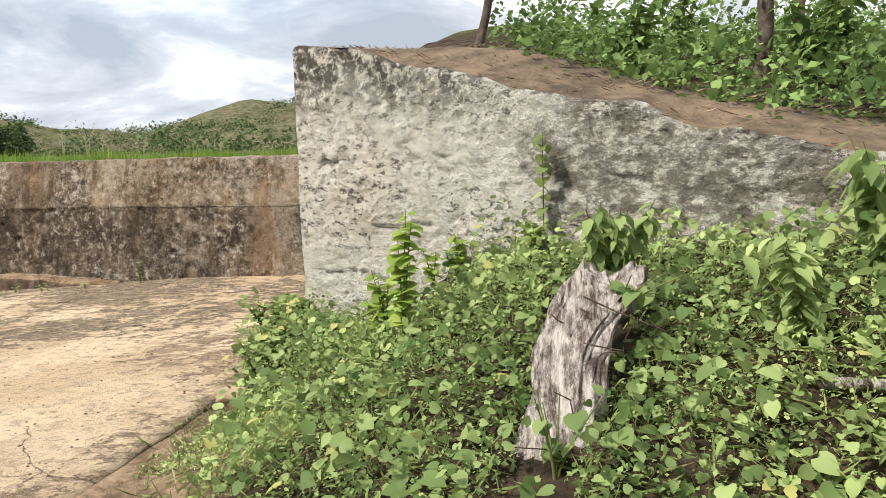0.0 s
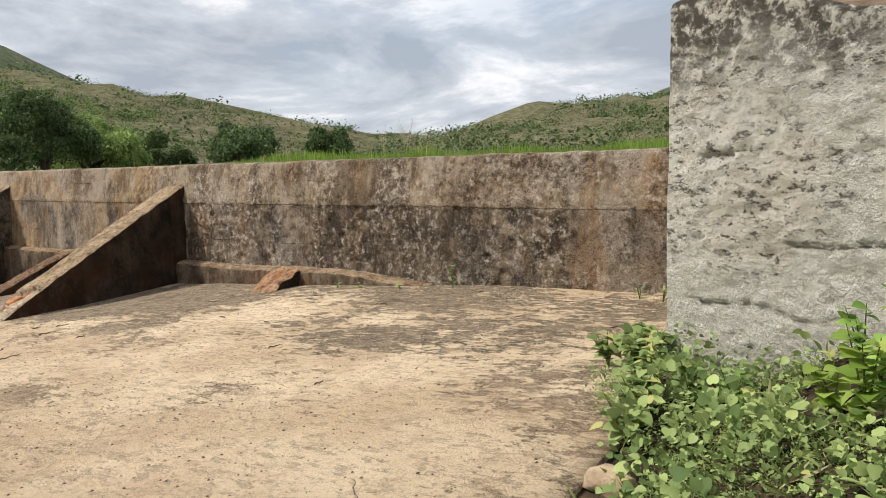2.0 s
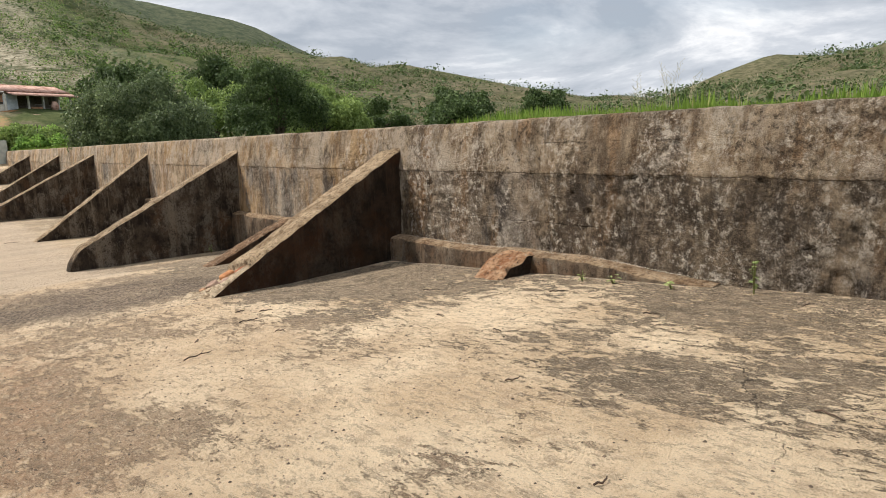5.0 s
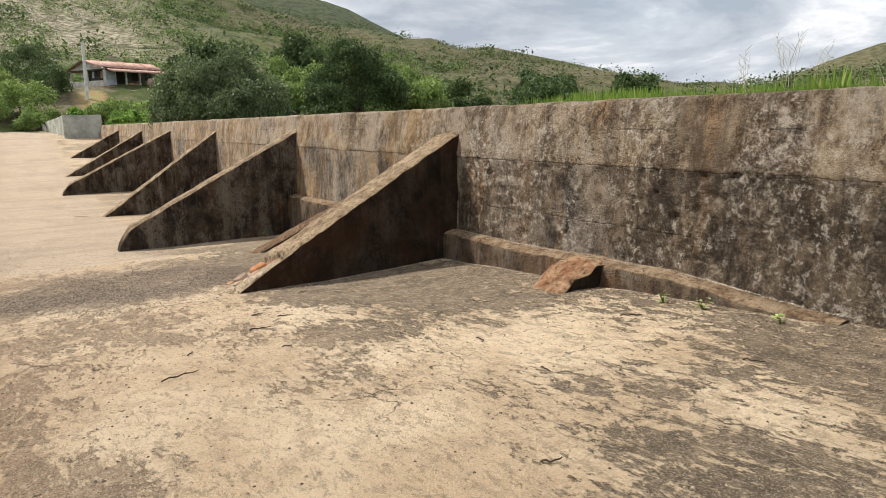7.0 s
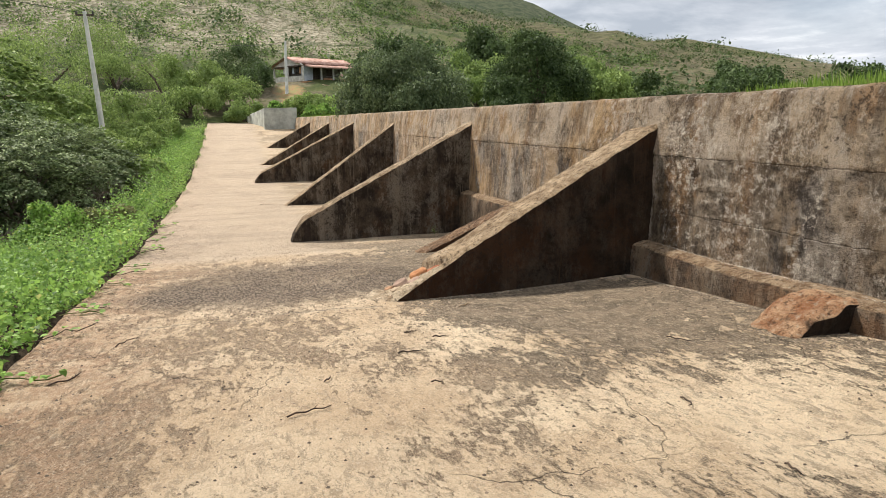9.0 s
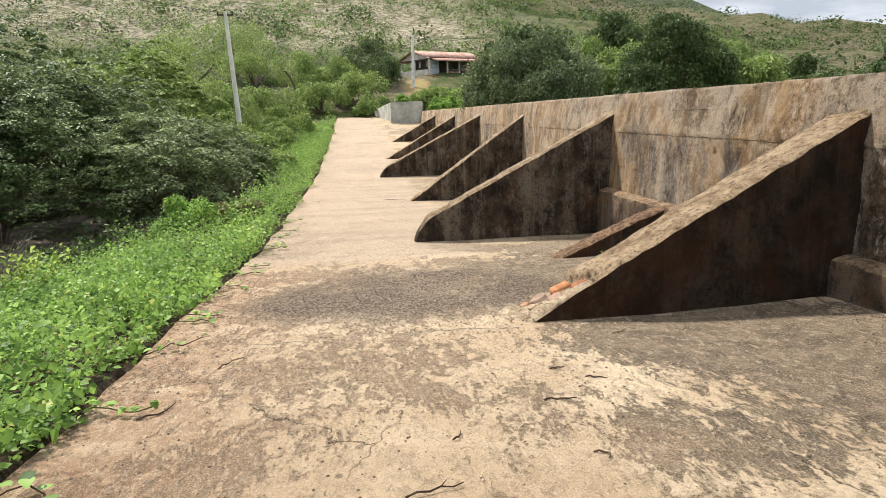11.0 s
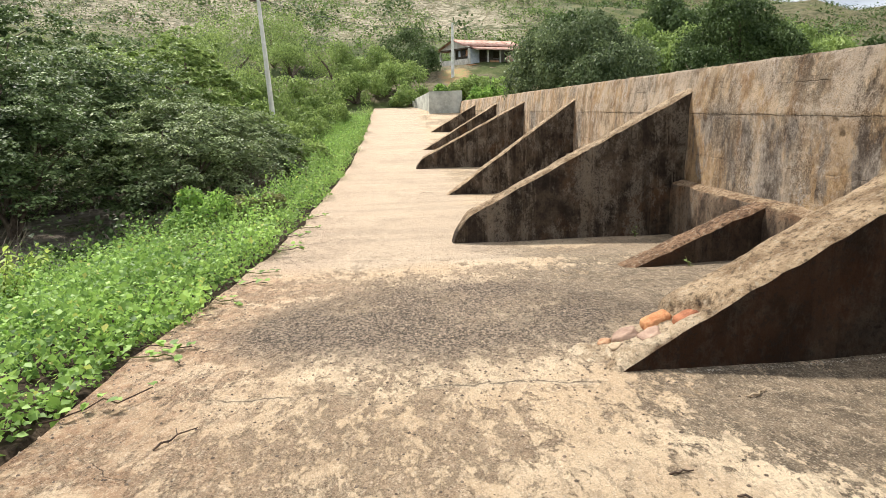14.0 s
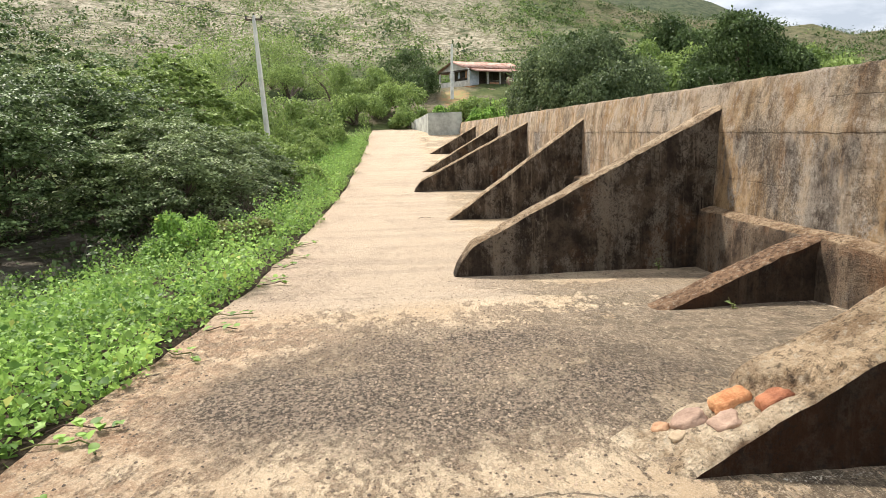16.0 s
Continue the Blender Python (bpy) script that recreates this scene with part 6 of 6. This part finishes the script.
make_lobed_tree(-25.6, -0.75, 0.62, 0.95, OLIVE, "low olive-green tussock beside the apron", 40, 2750, (0.06, 0.125), 0.1, 18, "bush", "bush")
make_herb("bush", -18.4, -2.75, 1.15, 420, (0.08, 0.15), LIME, "young lime-green bush rising from the creeper", 42, LANCE, 0.75, 18, -0.3, cat="bush")
make_herb("bush", -17.2, -2.45, 0.85, 300, (0.07, 0.13), VINE, "leafy green bush rising from the creeper", 142, LANCE, 0.6, 14, -0.3, cat="bush")
make_tree(-31.5, -4.4, 3.9, 3.2, ACACIA, "spreading feathery grey-green thorn tree over the gully", 43, 42000, (0.07, 0.13), 0.10, 0.38, 0.02)
make_tree(-36.5, -3.6, 3.1, 2.4, ACACIA, "low feathery green thorn tree beside the apron", 44, 24000, (0.08, 0.14), 0.08, 0.30, 0.02)
make_tree(-29.5, -8.6, 5.2, 3.6, DARKACACIA, "feathery grey-green thorn tree in the gully", 45, 34000, (0.09, 0.16), 0.12, 0.30, 0.05)
make_tree(-36.0, -8.6, 6.4, 4.2, DARKACACIA, "tall feathery green tree above the gully", 46, 32000, (0.10, 0.18), 0.15, 0.30, 0.1)
make_tree(-27.0, -13.5, 8.2, 5.0, DARKACACIA, "tall dark feathery tree above the gully", 47, 30000, (0.12, 0.22), 0.18, 0.30, 0.2)
make_tree(-38.0, -14.5, 9.0, 5.2, DARKACACIA, "tall feathery tree on the far side of the gully", 48, 26000, (0.13, 0.24), 0.18, 0.30, 0.2)
make_tree(-46.5, -9.5, 7.4, 4.2, ACACIA2, "tall bright green tree near the pole", 49, 20000, (0.14, 0.26), 0.15, 0.30, 0.2)
make_lobed_tree(-45.0, -4.2, 3.1, 2.4, ACACIA2, "rounded green bush beside the apron", 50, 9900, (0.108, 0.2), 0.0, 30, "bush", "bush")
make_lobed_tree(-38.5, -1.6, 1.3, 1.5, ACACIA2, "low green bush at the apron's edge", 39, 6600, (0.084, 0.15), 0.0, 24, "bush", "bush")
make_lobed_tree(-50.5, -2.6, 2.0, 2.0, ACACIA2, "low green bush at the apron's edge", 38, 6600, (0.108, 0.2), 0.0, 24, "bush", "bush")
make_lobed_tree(-54.0, -7.0, 4.8, 3.6, ACACIA2, "bright green tree beyond the pole", 51, 11000, (0.132, 0.25), 0.1, 34)
make_tree(-21.0, -10.2, 6.0, 3.0, DARKACACIA, "dark feathery thorn tree in the gully", 52, 30000, (0.08, 0.15), 0.12, 0.30, 0.5)
make_lobed_tree(-58.0, -2.8, 2.3, 2.2, ACACIA2, "low bright green bush by the road", 53, 6600, (0.12, 0.225), 0.0, 26, "bush", "bush")
for i, (bx, by, bh, br, bm_) in enumerate(((-66, -5, 3.6, 3.2, ACACIA2), (-72, -1, 2.8, 2.8, ACACIA2), (-75, 2.8, 3.0, 2.8, ACACIA2), (-70, 3.6, 1.8, 1.8, ACACIA2), (-84, -4, 4.2, 3.6, ACACIA2), (-92, 3.6, 5.6, 3.5, DARKLEAF),
                                          (-79.5, 5.6, 3.4, 2.0, DARKLEAF), (-62, -13, 8, 5, ACACIA2), (-76, -14, 8, 5, ACACIA2), (-95, -12, 7, 5, ACACIA2), (-66, 10.5, 2.0, 1.8, ACACIA2), (-70, 16.0, 1.8, 2.2, ACACIA2),
                                          (-67, 8.3, 2.1, 1.6, ACACIA2), (-66, 12.8, 1.9, 1.9, ACACIA2), (-65.5, 15.0, 1.9, 1.9, ACACIA2), (-64.0, 9.4, 1.2, 1.3, VINE), (-68.0, 6.6, 1.9, 1.3, VINE), (-63.5, 11.6, 1.3, 1.4, VINE), (-72, 9.6, 1.3, 1.5, ACACIA2), (-71.5, 11.9, 1.2, 1.6, VINE), (-72, 14.2, 1.3, 1.7, ACACIA2), (-71, 17.2, 1.6, 1.9, ACACIA2), (-83, 0.5, 3.6, 2.8, ACACIA2), (-88, -9, 5, 4, ACACIA2))):
    make_lobed_tree(bx, by, bh, br, bm_, "rounded green bush on the slope below the house" if bm_ is not DARKLEAF else "round dark tree beside the house", 400 + i, 5500 if br > 2 else 3200, (0.14, 0.28), 0.05, 24, "bush" if bh < 5 else "tree", "bush" if bh < 5 else "tree")

# ---- trees behind the wall ----
make_lobed_tree(-38.5, 10.4, 3.45, 3.2, GREYLEAF, "broad dense grey-green tree behind the weir wall", 61, 33000, (0.084, 0.163), 0.0, 44)
make_lobed_tree(-42.0, 18.8, 4.5, 2.9, DARKLEAF, "round dense dark green tree behind the weir wall", 62, 26400, (0.096, 0.188), 0.0, 36)
make_lobed_tree(-48.8, 17.4, 4.4, 3.2, ACACIA2, "bright green tree between two dark trees", 63, 14300, (0.132, 0.25), 0.05, 30)
make_lobed_tree(-59.0, 15.0, 6.1, 4.0, DARKLEAF, "tall dark green tree beside the farmhouse", 60, 18700, (0.144, 0.275), 0.1, 34)
make_lobed_tree(-56.0, 21.5, 6.6, 3.8, DARKLEAF, "dark green tree on the slope behind the wall", 64, 14300, (0.156, 0.3), 0.1, 30)
make_lobed_tree(-47.0, 24.5, 3.4, 3.2, ACACIA2, "bright green tree behind the weir wall", 59, 12100, (0.144, 0.25), 0.05, 30)
make_lobed_tree(-58.0, 30.0, 4.0, 3.6, ACACIA2, "green tree on the slope behind the wall", 65, 8800, (0.168, 0.325), 0.05, 26)
make_lobed_tree(-50.0, 31.0, 2.4, 3.2, SCRUB, "low green bush behind the wall", 66, 7700, (0.144, 0.275), 0.05, 22, "bush", "bush")
make_lobed_tree(-52.0, 41.0, 3.6, 4.0, DARKLEAF, "dark bush on the silted field behind the wall", 67, 9900, (0.168, 0.325), 0.05, 26, "bush", "bush")
make_lobed_tree(-46.0, 46.0, 2.8, 2.6, DARKLEAF, "dark bush on the silted field behind the wall", 68, 6600, (0.168, 0.3), 0.05, 20, "bush", "bush")
make_lobed_tree(-61.0, 47.0, 4.2, 2.2, DARKLEAF, "upright dark tree on the silted field behind the wall", 69, 6600, (0.18, 0.325), 0.1, 18)


def make_grass():
    g = np.random.default_rng(12)
    n = 26000
    x = np.concatenate([g.uniform(-13, -3.9, n), g.uniform(-45, -8, 9000), g.uniform(-62, -45, 1500)])
    y = np.concatenate([7.95 + g.exponential(2.6, n), 7.95 + g.exponential(3.0, 9000), 7.9 + g.exponential(1.0, 1500)])
    s = np.concatenate([g.uniform(0.10, 0.34, n), g.uniform(0.06, 0.18, 9000), g.uniform(0.15, 0.4, 1500)])
    s[:n] *= 0.75 + 0.6 * np.clip(fractal(np.stack([x[:n], y[:n], x[:n] * 0], -1), 0.6, 3) + 0.3, 0, 1)
    m = len(x)
    pos = np.stack([x, y, ground_z(x, y) - 0.01], -1)
    me = scatter("grass", BLADE, pos, s, g.uniform(0, 6.28, m), g.normal(1.2, 0.28, m))
    me.materials.append(GRASS)
    tagged(new("grass", me), "green grass growing on the silt behind the wall", "grass", kind="stuff")
    k = 0
    for (sx, sy, sh) in ((-9.6, 9.0, 0.85), (-9.9, 9.3, 0.95), (-9.3, 8.8, 0.7), (-10.3, 9.2, 0.75), (-8.7, 9.1, 0.6), (-7.4, 9.4, 0.45), (-12.5, 8.9, 0.5), (-21.5, 7.9, 0.3), (-36.0, 7.9, 0.45)):
        h = Heap()
        r = np.random.default_rng(500 + k)
        for j in range(4):
            a = r.uniform(0, 6.28)
            e = (0.18 * math.cos(a), 0.18 * math.sin(a), sh * r.uniform(0.7, 1))
            h.add(tube([(0, 0, -0.02), (e[0] * 0.3, e[1] * 0.3, e[2] * 0.6), e], [0.003, 0.002, 0.0012], 4))
            for q in range(5):
                t = 0.7 + 0.07 * q
                c = (e[0] * t, e[1] * t, e[2] * t)
                b = r.uniform(0, 6.28)
                h.add(tube([c, (c[0] + 0.07 * math.cos(b), c[1] + 0.07 * math.sin(b), c[2] + 0.07)], [0.002, 0.0015], 3))
        ob = solid("grass_stalk", h.mesh("stalk"), DRYSTALK)
        ob.location = (sx, sy, float(ground_z(sx, sy)))
        tagged(ob, "tall thin dry grass stalks with seed heads", "grass stalk", "grass stalks behind the wall")
        k += 1


DRYSTALK = simple_mat("dry_straw", (0.40, 0.36, 0.22), (0.62, 0.56, 0.38), 8)
make_grass()


def make_hill_scrub():
    g = np.random.default_rng(15)
    for name, mat, n, dense, size, label in (("hill_scrub", SCRUB, 13500, 15, (0.22, 0.44), "green thorn scrub scattered over the hills"),
                                             ("hill_brush", DRYSCRUB, 6000, 8, (0.3, 0.6), "dry pale brush and rocks on the hill"),
                                             ("hill_shrubs", ACACIA2, 8500, 9, (0.3, 0.55), "small round green shrubs dotted over the stony hill"),
                                             ("hill_trees", DARKLEAF, 620, 60, (0.26, 0.5), "dark trees dotted over the hills"),
                                             ("slope_bushes", SLOPEBUSH, 2000, 26, (0.26, 0.5), "bright green bushes on the lower slope")):
        az = np.radians(g.uniform(-35, 12, n * 4) if name == "hill_shrubs" else g.uniform(-20, 34, n * 4) if name == "slope_bushes" else g.uniform(-50, 85, n * 4))
        r = 72 + 250 * g.random(n * 4) ** 0.85 if name != "slope_bushes" else 66 + 150 * g.random(n * 4) ** 1.2
        x, y = -8 - r * np.cos(az), 3 + r * np.sin(az)
        c = fractal(np.stack([x, y, x * 0], -1), 0.03, 4)
        ad = np.degrees(az)
        ok = (c > np.where((ad > 8) & (ad < 48) | (ad > 58), -0.42, -0.24)) if mat is not DRYSCRUB else (c < 0.02)
        ok &= ~((x > -88) & (x < -60) & (y > 3.5) & (y < 17.5))
        x, y, r = x[ok][:n], y[ok][:n], r[ok][:n]
        m = len(x)
        rad = g.uniform(0.5, 1.35, m) * (0.9 + r / 500) * (0.6 if mat is DRYSCRUB or name == 'hill_shrubs' else 1.9 if mat is DARKLEAF else 1)
        off = g.standard_normal((m, dense, 3)) * rad[:, None, None] * np.array([0.55, 0.55, 0.55 if name == 'hill_shrubs' else 0.32])
        pos = np.stack([x, y, ground_z(x, y) + rad * 0.42], -1)[:, None, :] + off
        k = m * dense
        s = np.repeat(rad, dense) * g.uniform(*size, k) * 0.8
        me = scatter(name, CHIP, pos.reshape(-1, 3), s, g.uniform(0, 6.28, k), g.normal(0, 0.6, k), g.normal(0, 0.6, k))
        tagged(solid(name, me, mat), label, "scrub", kind="stuff")


make_hill_scrub()

# ---- weeds in the cracks ----
for i, (wx, wy, wh, wn) in enumerate(((-19.95, 6.35, 0.22, 12), (-17.05, 6.0, 0.12, 8), (-9.3, 6.75, 0.14, 14), (-8.9, 6.78, 0.12, 12), (-8.2, 6.8, 0.12, 10), (-4.9, 6.85, 0.16, 14), (-4.6, 6.7, 0.2, 16), (-7.4, 6.9, 0.35, 18))):
    make_herb("weed", wx, wy, wh, wn, (0.04, 0.07), VINE2, "small weed growing in a crack at the wall's foot", 200 + i, LANCE, 0.08, 3, 0.1, base=float(floor_z(wx, wy)) - 0.01)
for i, (wx, wy) in enumerate(((-3.85, 3.9), (-4.0, 4.15), (-3.75, 3.5), (-3.98, 4.4), (-3.7, 3.1), (-3.6, 3.8), (-3.78, 3.3), (-3.85, 3.65), (-3.72, 2.9), (-3.9, 4.0), (-4.15, 4.35), (-4.28, 4.2), (-4.1, 4.6), (-4.3, 4.5), (-4.05, 4.1))):
    make_herb("weed", wx, wy, 0.3, 34, (0.06, 0.1), VINE2, "leafy weed at the corner of the wing wall", 220 + i, HEART, 0.16, 4, 0.0, base=1.02)
